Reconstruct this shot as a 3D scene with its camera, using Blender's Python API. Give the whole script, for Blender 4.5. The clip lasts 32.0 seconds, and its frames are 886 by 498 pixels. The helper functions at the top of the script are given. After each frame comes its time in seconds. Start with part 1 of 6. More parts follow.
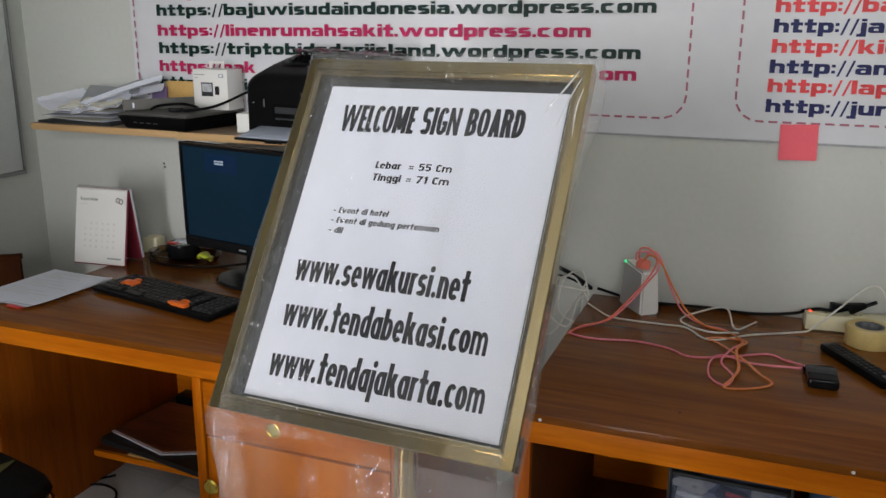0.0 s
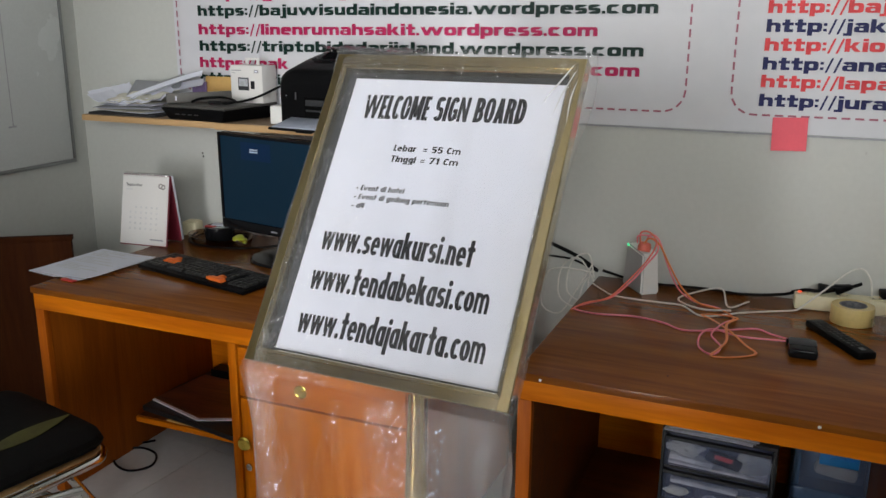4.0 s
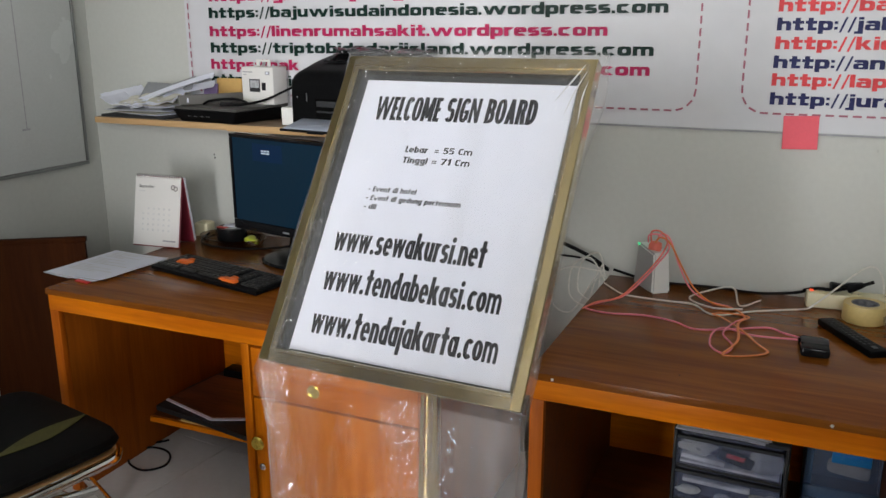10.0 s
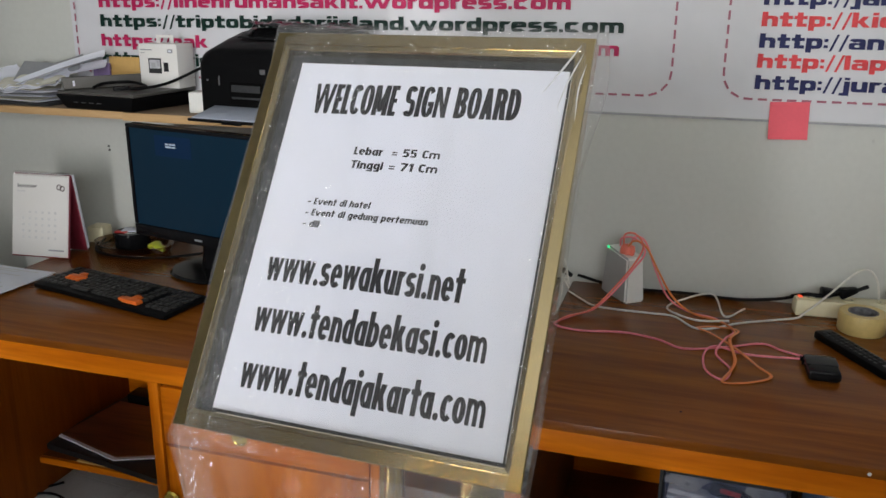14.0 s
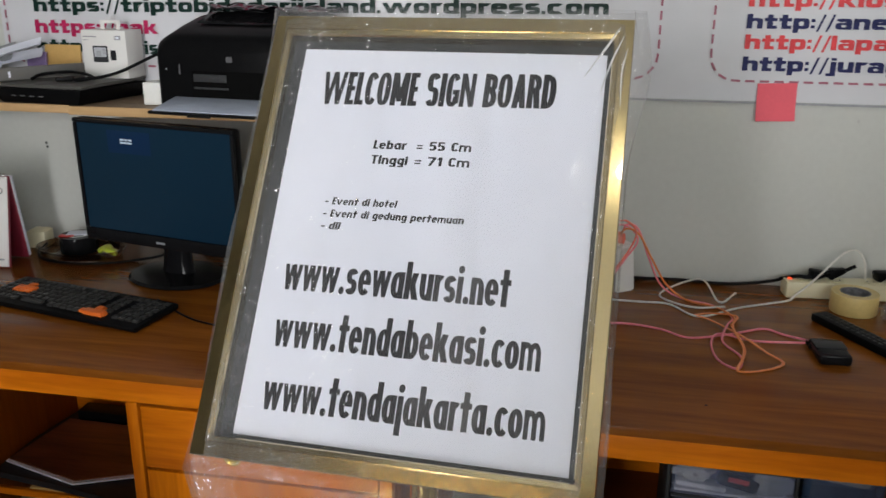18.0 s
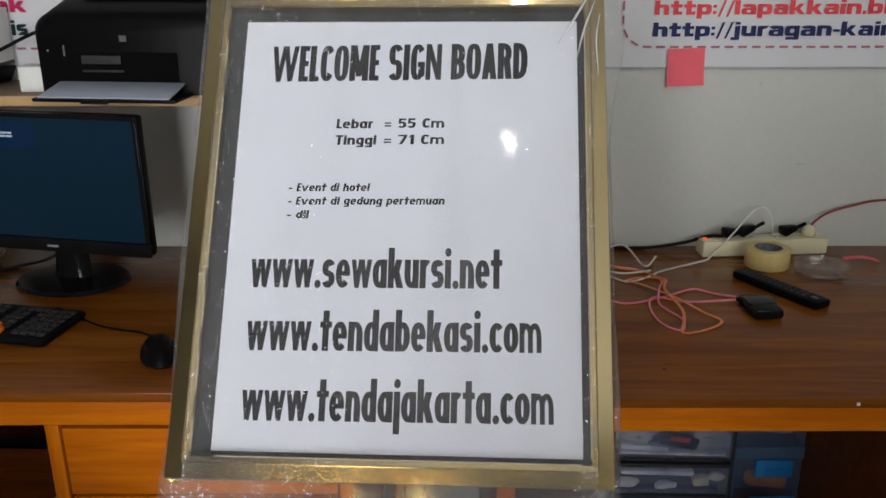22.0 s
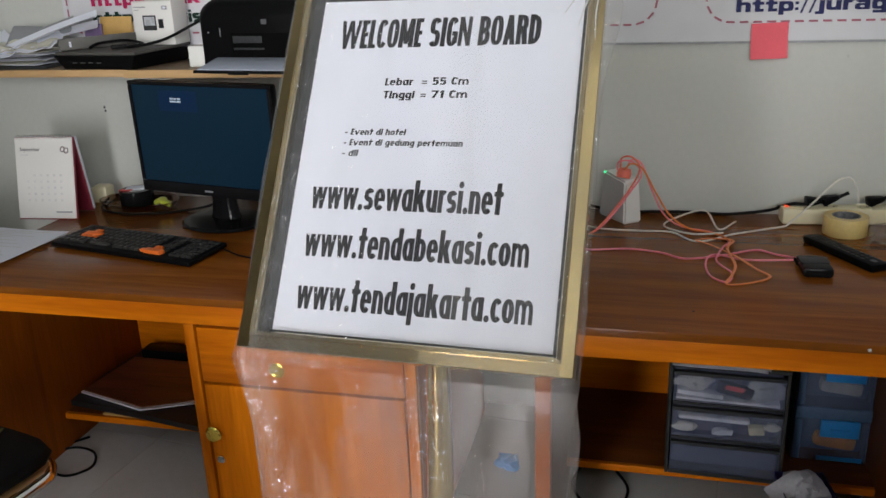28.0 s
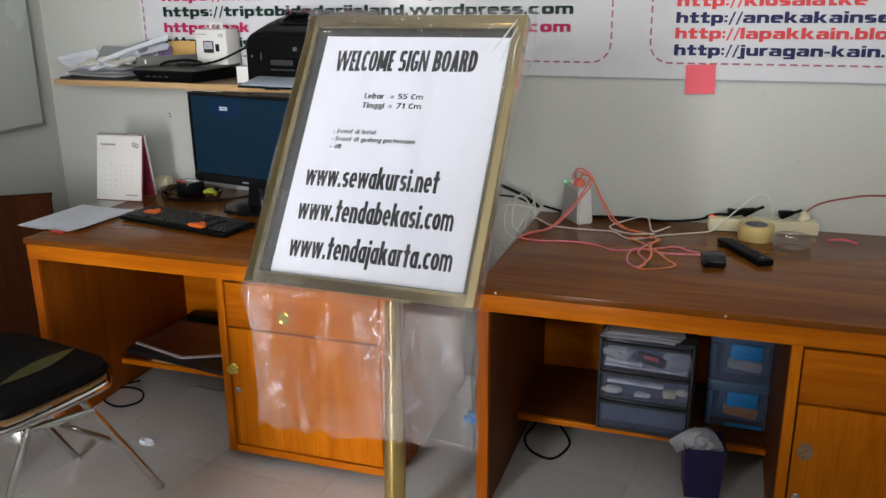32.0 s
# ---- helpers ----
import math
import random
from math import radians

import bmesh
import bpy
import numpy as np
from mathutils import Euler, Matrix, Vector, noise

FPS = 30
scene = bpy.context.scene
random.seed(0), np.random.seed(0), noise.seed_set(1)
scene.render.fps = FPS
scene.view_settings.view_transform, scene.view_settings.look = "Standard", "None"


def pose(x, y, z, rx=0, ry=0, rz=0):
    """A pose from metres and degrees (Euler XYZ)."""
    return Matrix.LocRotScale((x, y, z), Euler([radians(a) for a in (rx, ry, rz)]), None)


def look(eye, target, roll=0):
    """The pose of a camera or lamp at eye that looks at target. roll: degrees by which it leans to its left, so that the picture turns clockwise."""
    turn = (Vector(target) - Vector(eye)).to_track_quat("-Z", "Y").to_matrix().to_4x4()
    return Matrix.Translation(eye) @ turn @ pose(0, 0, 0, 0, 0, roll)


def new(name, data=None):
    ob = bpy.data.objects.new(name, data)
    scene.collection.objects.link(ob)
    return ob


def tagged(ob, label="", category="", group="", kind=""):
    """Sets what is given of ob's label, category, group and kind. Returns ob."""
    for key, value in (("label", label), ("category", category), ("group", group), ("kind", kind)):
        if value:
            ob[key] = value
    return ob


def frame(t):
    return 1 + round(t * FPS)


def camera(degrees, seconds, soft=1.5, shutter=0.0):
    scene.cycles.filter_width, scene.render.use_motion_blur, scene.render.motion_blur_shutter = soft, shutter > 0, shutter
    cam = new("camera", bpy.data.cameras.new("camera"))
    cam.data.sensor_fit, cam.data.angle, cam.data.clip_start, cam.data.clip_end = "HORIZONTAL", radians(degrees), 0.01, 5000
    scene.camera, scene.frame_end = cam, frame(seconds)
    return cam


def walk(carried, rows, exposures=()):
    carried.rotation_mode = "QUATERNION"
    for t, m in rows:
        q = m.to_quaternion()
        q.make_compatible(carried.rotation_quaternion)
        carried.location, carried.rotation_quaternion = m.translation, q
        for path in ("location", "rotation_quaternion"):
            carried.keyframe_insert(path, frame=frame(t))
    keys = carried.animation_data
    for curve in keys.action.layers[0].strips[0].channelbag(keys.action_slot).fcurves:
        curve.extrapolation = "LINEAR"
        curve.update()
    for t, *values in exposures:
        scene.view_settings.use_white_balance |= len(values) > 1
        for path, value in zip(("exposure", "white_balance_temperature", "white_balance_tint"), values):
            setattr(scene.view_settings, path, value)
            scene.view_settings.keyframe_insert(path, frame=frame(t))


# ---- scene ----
cam = camera(55.0, 32.0, soft=1.5, shutter=0.5)
METRES, EYE, TILT, LEAN, TURN = 2.6, 1.456, -14.996, -0.292, 20.904
ROWS = [
    (0.0, 0.0, 0.0, 0.0, 0.0, 0.0, -0.0),
    (0.5, -0.0155, -0.0027, -0.0023, -1.39, -0.08, 0.69),
    (1.0, -0.0272, -0.011, -0.0054, -2.1, -0.02, 0.74),
    (1.5, -0.0283, -0.0199, -0.0077, -2.44, -0.38, 0.52),
    (2.0, -0.0182, -0.0316, -0.0103, -1.27, -0.34, -0.39),
    (2.5, -0.0025, -0.0498, -0.0118, 0.28, 0.4, -0.71),
    (3.0, 0.0067, -0.0641, -0.0155, 0.83, 0.5, -1.03),
    (3.5, 0.0136, -0.0727, -0.0216, 1.72, 0.02, -0.6),
    (5.5, 0.0169, -0.0766, -0.0217, 2.12, 0.43, -0.68),
    (6.0, 0.0166, -0.0774, -0.0217, 2.21, 0.43, -0.61),
    (6.5, 0.0158, -0.0784, -0.0212, 2.24, 0.46, -0.48),
    (7.0, 0.0147, -0.0786, -0.0207, 2.32, 0.51, -0.53),
    (7.5, 0.0156, -0.0777, -0.0207, 2.04, 0.42, -0.28),
    (8.0, 0.0162, -0.0777, -0.0209, 2.07, 0.36, -0.21),
    (8.5, 0.0157, -0.0787, -0.0216, 2.37, 0.2, -0.27),
    (9.0, 0.0145, -0.0794, -0.0216, 2.43, 0.03, -0.47),
    (9.5, 0.0135, -0.0798, -0.021, 2.21, 0.11, -0.44),
    (10.0, 0.0134, -0.0784, -0.0206, 2.55, -0.0, -0.35),
    (10.5, 0.0103, -0.0685, -0.0189, 2.18, -0.31, -0.62),
    (11.0, -0.0005, -0.0458, -0.0111, 0.28, -0.22, -0.28),
    (11.5, -0.0121, -0.0221, -0.0037, -2.14, -0.12, 0.45),
    (12.0, -0.0285, -0.0026, 0.0004, -4.25, -0.58, 0.89),
    (12.5, -0.043, 0.011, 0.0024, -4.96, -0.46, 1.09),
    (13.0, -0.0461, 0.02, 0.0035, -4.85, -1.24, 1.11),
    (13.5, -0.0382, 0.0348, 0.0068, -3.78, -1.76, 1.15),
    (14.0, -0.0258, 0.0562, 0.0123, -3.53, -1.68, 0.76),
    (14.5, -0.0159, 0.0703, 0.015, -3.15, -0.93, 0.31),
    (16.5, -0.078, 0.094, 0.0225, -9.83, -2.12, 2.9),
    (17.0, -0.0977, 0.1007, 0.0217, -11.29, -2.4, 3.62),
    (17.5, -0.1041, 0.1026, 0.0204, -11.68, -3.03, 3.28),
    (18.0, -0.0959, 0.1043, 0.0223, -9.7, -2.88, 2.53),
    (18.5, -0.083, 0.1097, 0.0238, -8.26, -2.65, 1.38),
    (19.0, -0.0772, 0.1132, 0.0212, -8.12, -2.44, 1.4),
    (19.5, -0.0886, 0.1207, 0.0249, -11.0, -2.54, 2.45),
    (20.0, -0.1154, 0.1273, 0.0289, -14.11, -2.89, 3.95),
    (20.5, -0.1402, 0.1329, 0.0302, -16.4, -3.1, 4.68),
    (21.0, -0.1572, 0.1412, 0.0304, -18.48, -3.55, 5.39),
    (21.5, -0.1651, 0.147, 0.0293, -20.11, -4.11, 5.3),
    (22.0, -0.16, 0.1501, 0.0287, -20.12, -5.15, 5.62),
    (22.5, -0.1484, 0.1556, 0.0281, -18.7, -5.83, 6.09),
    (23.0, -0.1358, 0.1637, 0.0296, -17.44, -6.3, 5.61),
    (23.5, -0.1313, 0.1672, 0.0315, -16.06, -5.86, 5.5),
    (24.0, -0.1293, 0.1667, 0.0315, -15.94, -5.75, 5.6),
    (24.5, -0.1308, 0.1611, 0.0312, -15.72, -5.28, 5.92),
    (26.5, -0.1229, 0.0838, 0.0141, -9.71, -3.28, 3.42),
    (27.0, -0.0966, 0.0557, 0.0011, -7.2, -3.97, 2.34),
    (27.5, -0.0809, 0.0324, -0.0086, -5.26, -5.03, 2.85),
    (28.0, -0.0823, 0.0196, -0.0111, -6.55, -4.48, 4.28),
    (28.5, -0.0929, -0.0089, -0.0193, -7.91, -4.67, 4.07),
    (29.0, -0.1016, -0.0516, -0.0268, -8.47, -4.69, 4.59),
    (29.5, -0.0973, -0.0943, -0.0274, -8.5, -2.33, 4.32),
    (30.0, -0.0696, -0.1363, -0.0352, -5.17, -1.59, 2.54),
    (30.5, -0.0372, -0.17, -0.0455, -1.68, -2.08, 0.5),
    (31.0, -0.0156, -0.1937, -0.0524, -1.55, -2.02, 0.97),
    (31.5, -0.01, -0.1998, -0.0542, -2.59, -1.92, 1.66),
    (32.0, -0.0106, -0.1949, -0.0551, -2.34, -2.17, 1.46),
]
walk(cam, [(t, pose(0, 0, EYE, TILT, LEAN, TURN) @ pose(METRES * x, METRES * y, METRES * z, 90 + pitch, roll, yaw)) for t, x, y, z, yaw, pitch, roll in ROWS],
     [(0, -0.30), (3, -0.20), (6, -0.10), (10, -0.08), (11, -0.16), (14, -0.24), (17, -0.24), (20, -0.28), (20.5, -0.42), (24.5, -0.46), (26.5, -0.26), (28, -0.20), (30, -0.08), (32, 0.08)])

# ---- world and light ----
world = bpy.data.worlds.new("world")
scene.world = world
world.use_nodes = True
wn = world.node_tree
sky = wn.nodes.new("ShaderNodeTexSky")
sky.sky_type, sky.sun_disc = "NISHITA", False
sky.sun_elevation, sky.sun_rotation = radians(50), radians(160)
wn.links.new(sky.outputs[0], wn.nodes["Background"].inputs[0])
wn.nodes["Background"].inputs[1].default_value = 0.10


def area_lamp(name, m, sx, sy, watts, colour):
    lamp = bpy.data.lights.new(name, "AREA")
    lamp.shape, lamp.size, lamp.size_y, lamp.energy, lamp.color = "RECTANGLE", sx, sy, watts, colour
    ob = new(name, lamp)
    ob.matrix_world = m
    return ob


# daylight through the open shop door behind the camera
area_lamp("shopfront_daylight", look((-1.2, -2.33, 1.07), (-0.75, 2.4, 0.95)), 1.05, 1.9, 165, (0.985, 0.985, 1.0))
# added fill that brightens the right wall from over the low wall; no known source
area_lamp("right_wall_fill", look((1.1, -2.33, 2.12), (0.6, 2.4, 1.0)), 2.0, 0.62, 80, (0.975, 1.0, 0.985))

# ---- materials ----


def nodes_of(name):
    m = bpy.data.materials.new(name)
    m.use_nodes = True
    return m, m.node_tree.nodes, m.node_tree.links, m.node_tree.nodes["Principled BSDF"]


def mat(name, colour, rough=0.5, metal=0.0, scale=20.0, vary=0.15, bump=0.1, stretch=(1, 1, 1), fine=120.0, coat=0.0, per_piece=0.0, spec=0.5):
    """A surface with two sizes of variation in colour and gloss, and a fine relief."""
    m, n, l, b = nodes_of(name)
    tc = n.new("ShaderNodeTexCoord")
    mp = n.new("ShaderNodeMapping")
    mp.inputs["Scale"].default_value = stretch
    l.new(tc.outputs["Object"], mp.inputs["Vector"])
    big, small = n.new("ShaderNodeTexNoise"), n.new("ShaderNodeTexNoise")
    big.inputs["Scale"].default_value, big.inputs["Detail"].default_value = scale, 5
    small.inputs["Scale"].default_value, small.inputs["Detail"].default_value = fine, 3
    for t in (big, small):
        l.new(mp.outputs[0], t.inputs["Vector"])
    mix = n.new("ShaderNodeMath")
    mix.operation = "MULTIPLY_ADD"
    mix.inputs[1].default_value = 0.6
    l.new(big.outputs[0], mix.inputs[0])
    half = n.new("ShaderNodeMath")
    half.operation = "MULTIPLY"
    half.inputs[1].default_value = 0.4
    l.new(small.outputs[0], half.inputs[0])
    l.new(half.outputs[0], mix.inputs[2])
    ramp = n.new("ShaderNodeValToRGB")
    ramp.color_ramp.elements[0].position, ramp.color_ramp.elements[1].position = 0.3, 0.7
    ramp.color_ramp.elements[0].color = (*[c * (1 - vary) for c in colour], 1)
    ramp.color_ramp.elements[1].color = (*[min(1, c * (1 + vary)) for c in colour], 1)
    l.new(mix.outputs[0], ramp.inputs[0])
    out = ramp.outputs[0]
    if per_piece:
        info, hsv, mr = n.new("ShaderNodeObjectInfo"), n.new("ShaderNodeHueSaturation"), n.new("ShaderNodeMapRange")
        mr.inputs["To Min"].default_value, mr.inputs["To Max"].default_value = 1 - per_piece, 1 + per_piece
        l.new(info.outputs["Random"], mr.inputs["Value"])
        l.new(mr.outputs[0], hsv.inputs["Value"])
        l.new(out, hsv.inputs["Color"])
        out = hsv.outputs[0]
    l.new(out, b.inputs["Base Color"])
    rr = n.new("ShaderNodeMapRange")
    rr.inputs["To Min"].default_value, rr.inputs["To Max"].default_value = max(0.02, rough - 0.07), min(1, rough + 0.07)
    l.new(big.outputs[0], rr.inputs["Value"])
    l.new(rr.outputs[0], b.inputs["Roughness"])
    b.inputs["Metallic"].default_value = metal
    b.inputs["Specular IOR Level"].default_value = spec
    b.inputs["Coat Weight"].default_value = coat
    b.inputs["Coat Roughness"].default_value = 0.12
    if bump:
        bp = n.new("ShaderNodeBump")
        bp.inputs["Strength"].default_value, bp.inputs["Distance"].default_value = bump, 0.002
        l.new(mix.outputs[0], bp.inputs["Height"])
        l.new(bp.outputs[0], b.inputs["Normal"])
    return m


def wood(name, dark, light, axis=0, rough=0.3, coat=0.4, spec=0.4):
    """Varnished wood with grain along one axis."""
    m, n, l, b = nodes_of(name)
    tc, mp = n.new("ShaderNodeTexCoord"), n.new("ShaderNodeMapping")
    s = [9.0, 9.0, 9.0]
    s[axis] = 0.7
    mp.inputs["Scale"].default_value = s
    l.new(tc.outputs["Object"], mp.inputs["Vector"])
    grain, pores = n.new("ShaderNodeTexNoise"), n.new("ShaderNodeTexNoise")
    grain.inputs["Scale"].default_value, grain.inputs["Detail"].default_value, grain.inputs["Distortion"].default_value = 1.6, 6, 1.3
    pores.inputs["Scale"].default_value, pores.inputs["Detail"].default_value = 14, 4
    l.new(mp.outputs[0], grain.inputs["Vector"])
    l.new(mp.outputs[0], pores.inputs["Vector"])
    add = n.new("ShaderNodeMath")
    add.operation = "MULTIPLY_ADD"
    add.inputs[1].default_value = 0.3
    l.new(pores.outputs[0], add.inputs[0])
    g2 = n.new("ShaderNodeMath")
    g2.operation = "MULTIPLY"
    g2.inputs[1].default_value = 0.7
    l.new(grain.outputs[0], g2.inputs[0])
    l.new(g2.outputs[0], add.inputs[2])
    ramp = n.new("ShaderNodeValToRGB")
    ramp.color_ramp.elements[0].position, ramp.color_ramp.elements[1].position = 0.34, 0.66
    ramp.color_ramp.elements[0].color, ramp.color_ramp.elements[1].color = (*dark, 1), (*light, 1)
    l.new(add.outputs[0], ramp.inputs[0])
    l.new(ramp.outputs[0], b.inputs["Base Color"])
    rr = n.new("ShaderNodeMapRange")
    rr.inputs["To Min"].default_value, rr.inputs["To Max"].default_value = rough - 0.08, rough + 0.12
    l.new(grain.outputs[0], rr.inputs["Value"])
    l.new(rr.outputs[0], b.inputs["Roughness"])
    b.inputs["Coat Weight"].default_value, b.inputs["Coat Roughness"].default_value = coat, 0.15
    b.inputs["Specular IOR Level"].default_value = spec
    bp = n.new("ShaderNodeBump")
    bp.inputs["Strength"].default_value, bp.inputs["Distance"].default_value = 0.12, 0.001
    l.new(add.outputs[0], bp.inputs["Height"])
    l.new(bp.outputs[0], b.inputs["Normal"])
    return m


def film(name, haze, gloss, relief, rough=0.08, size=16.0, milky=(0.78, 0.78, 0.80), most=0.22, calm=0.45, crumple=0.35, sparse=0.42, tight=2.2, depth=0.012, place=0.0, loose_edges=False, facet=0.0, cells=70.0, cell_shape=(1.0, 1.0, 0.45)):
    """Thin crumpled polythene: mostly clear, a milky haze and a sharp sheen on its wrinkles."""
    m, n, l, b = nodes_of(name)
    n.remove(b)
    out = n["Material Output"]
    tc = n.new("ShaderNodeTexCoord")
    big, crease, mask = n.new("ShaderNodeTexNoise"), n.new("ShaderNodeTexNoise"), n.new("ShaderNodeTexNoise")
    big.inputs["Scale"].default_value, big.inputs["Detail"].default_value, big.inputs["Distortion"].default_value = size * 0.6, 2, 0.8
    crease.inputs["Scale"].default_value, crease.inputs["Detail"].default_value, crease.inputs["Distortion"].default_value = size * tight, 1.2, 1.8
    mask.inputs["Scale"].default_value, mask.inputs["Detail"].default_value = size * 0.55, 2
    mp = n.new("ShaderNodeMapping")
    mp.inputs["Scale"].default_value = (1.7, 0.4, 0.4)
    mp.inputs["Location"].default_value = (place, 0, 0)
    l.new(tc.outputs["Object"], mp.inputs["Vector"])
    l.new(mp.outputs[0], mask.inputs["Vector"])
    mc = n.new("ShaderNodeMapping")
    mc.inputs["Scale"].default_value = (1.25, 0.7, 0.45)
    l.new(tc.outputs["Object"], mc.inputs["Vector"])
    l.new(tc.outputs["Object"], big.inputs["Vector"])
    l.new(mc.outputs[0], crease.inputs["Vector"])

    def calc(op, a, b2, clamp=False):
        k = n.new("ShaderNodeMath")
        k.operation, k.use_clamp = op, clamp
        for slot, v in ((0, a), (1, b2)):
            if isinstance(v, float):
                k.inputs[slot].default_value = v
            else:
                l.new(v, k.inputs[slot])
        return k.outputs[0]

    ridge = calc("ABSOLUTE", calc("SUBTRACT", crease.outputs[0], 0.5), 0.0)
    ridge = calc("POWER", calc("SUBTRACT", 1.0, calc("MULTIPLY", ridge, 5.0, True)), 3.0)
    where = calc("MULTIPLY", calc("SUBTRACT", mask.outputs[0], sparse), 6.0, True)
    if loose_edges:
        # the film lies tight over the page and crumples where it is loose, towards its sides
        sep = n.new("ShaderNodeSeparateXYZ")
        l.new(tc.outputs["Object"], sep.inputs[0])
        one_side = calc("MULTIPLY", calc("SUBTRACT", calc("MULTIPLY", sep.outputs[0], -1.0), 0.05), 9.0, True)
        other = calc("MULTIPLY", calc("SUBTRACT", sep.outputs[0], 0.235), 16.0, True)
        upper = calc("MULTIPLY", calc("SUBTRACT", sep.outputs[2], 0.84), 5.0, True)
        where = calc("MULTIPLY", where, calc("ADD", calc("ADD", calc("ADD", one_side, other, True), upper, True), 0.002, True))
    height = calc("ADD", calc("MULTIPLY", big.outputs[0], calm), calc("MULTIPLY", calc("MULTIPLY", ridge, where), crumple))
    bp = n.new("ShaderNodeBump")
    bp.inputs["Strength"].default_value, bp.inputs["Distance"].default_value = relief, depth
    l.new(height, bp.inputs["Height"])
    clear, milk, sheen = n.new("ShaderNodeBsdfTransparent"), n.new("ShaderNodeBsdfDiffuse"), n.new("ShaderNodeBsdfGlossy")
    clear.inputs["Color"].default_value = (0.97, 0.97, 0.97, 1)
    milk.inputs["Color"].default_value = (*milky, 1)
    sheen.inputs["Roughness"].default_value = rough
    normal = bp.outputs[0]
    if facet:
        # creased film: small flat facets, each tilted its own way
        warp, mv, vor = n.new("ShaderNodeTexNoise"), n.new("ShaderNodeMapping"), n.new("ShaderNodeTexVoronoi")
        warp.inputs["Scale"].default_value, warp.inputs["Detail"].default_value = size * 1.3, 2
        mv.inputs["Scale"].default_value, mv.inputs["Rotation"].default_value = cell_shape, (0.25, 0.5, 0.2)
        vor.inputs["Scale"].default_value = cells
        bend, push = n.new("ShaderNodeVectorMath"), n.new("ShaderNodeVectorMath")
        bend.operation, push.operation = "SCALE", "ADD"
        bend.inputs["Scale"].default_value = 0.05
        l.new(tc.outputs["Object"], warp.inputs["Vector"])
        l.new(warp.outputs["Color"], bend.inputs[0])
        l.new(bend.outputs[0], push.inputs[0])
        l.new(tc.outputs["Object"], push.inputs[1])
        l.new(push.outputs[0], mv.inputs["Vector"])
        l.new(mv.outputs[0], vor.inputs["Vector"])
        mid, tilt, total, unit = [n.new("ShaderNodeVectorMath") for _ in range(4)]
        mid.operation, tilt.operation, total.operation, unit.operation = "SUBTRACT", "SCALE", "ADD", "NORMALIZE"
        mid.inputs[1].default_value = (0.5, 0.5, 0.5)
        l.new(vor.outputs["Color"], mid.inputs[0])
        l.new(mid.outputs[0], tilt.inputs[0])
        l.new(calc("MULTIPLY", where, facet), tilt.inputs["Scale"])
        l.new(normal, total.inputs[0])
        l.new(tilt.outputs[0], total.inputs[1])
        l.new(total.outputs[0], unit.inputs[0])
        normal = unit.outputs[0]
    l.new(normal, sheen.inputs["Normal"])
    a, c = n.new("ShaderNodeMixShader"), n.new("ShaderNodeMixShader")
    # soft diagonal highlights of the folds, painted in as milkier streaks
    fold = n.new("ShaderNodeTexNoise")
    fold.inputs["Scale"].default_value, fold.inputs["Detail"].default_value, fold.inputs["Distortion"].default_value = 7.0, 3, 0.6
    mf = n.new("ShaderNodeMapping")
    mf.inputs["Rotation"].default_value = (0.3, 0.7, 0.4)
    mf.inputs["Scale"].default_value = (1.6, 0.35, 0.35)
    l.new(tc.outputs["Object"], mf.inputs["Vector"])
    l.new(mf.outputs[0], fold.inputs["Vector"])
    l.new(calc("MULTIPLY", calc("POWER", calc("ADD", fold.outputs[0], 0.5), 4.0), haze), a.inputs[0])
    l.new(clear.outputs[0], a.inputs[1])
    l.new(milk.outputs[0], a.inputs[2])
    fr = n.new("ShaderNodeFresnel")
    fr.inputs["IOR"].default_value = 1.45
    l.new(bp.outputs[0], fr.inputs["Normal"])
    k = n.new("ShaderNodeMath")
    k.operation = "MULTIPLY"
    k.inputs[1].default_value = gloss
    k.use_clamp = True
    l.new(fr.outputs[0], k.inputs[0])
    l.new(calc("MINIMUM", k.outputs[0], most), c.inputs[0])
    l.new(a.outputs[0], c.inputs[1])
    l.new(sheen.outputs[0], c.inputs[2])
    l.new(c.outputs[0], out.inputs["Surface"])
    return m


def glow(name, colour, strength):
    m, n, l, b = nodes_of(name)
    b.inputs["Base Color"].default_value = (*[min(1, c) for c in colour], 1)
    b.inputs["Emission Color"].default_value = (*colour, 1)
    b.inputs["Emission Strength"].default_value = strength
    return m


def glass(name, colour=(1, 1, 1), rough=0.03):
    m, n, l, b = nodes_of(name)
    b.inputs["Base Color"].default_value = (*colour, 1)
    b.inputs["Transmission Weight"].default_value = 1.0
    b.inputs["Roughness"].default_value = rough
    return m


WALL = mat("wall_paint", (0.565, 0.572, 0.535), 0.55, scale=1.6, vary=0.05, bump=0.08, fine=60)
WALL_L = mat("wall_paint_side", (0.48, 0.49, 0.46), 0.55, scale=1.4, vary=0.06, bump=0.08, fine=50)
# unseen walls and ceiling, coloured dark to cut the light they bounce
WALL_BOUNCE_CUT = mat("wall_bounce_cut", (0.16, 0.15, 0.14), 0.6, scale=1.5, vary=0.08, bump=0.08)
WALL_LOW_BOUNCE = mat("wall_low_bounce", (0.32, 0.31, 0.29), 0.6, scale=1.5, vary=0.06, bump=0.08)
CEIL_LOW_BOUNCE = mat("ceiling_low_bounce", (0.38, 0.38, 0.37), 0.7, scale=2, vary=0.04, bump=0.05)
TILE = mat("floor_tile_glaze", (0.64, 0.64, 0.63), 0.24, scale=3, vary=0.07, bump=0.02, fine=40, per_piece=0.05)
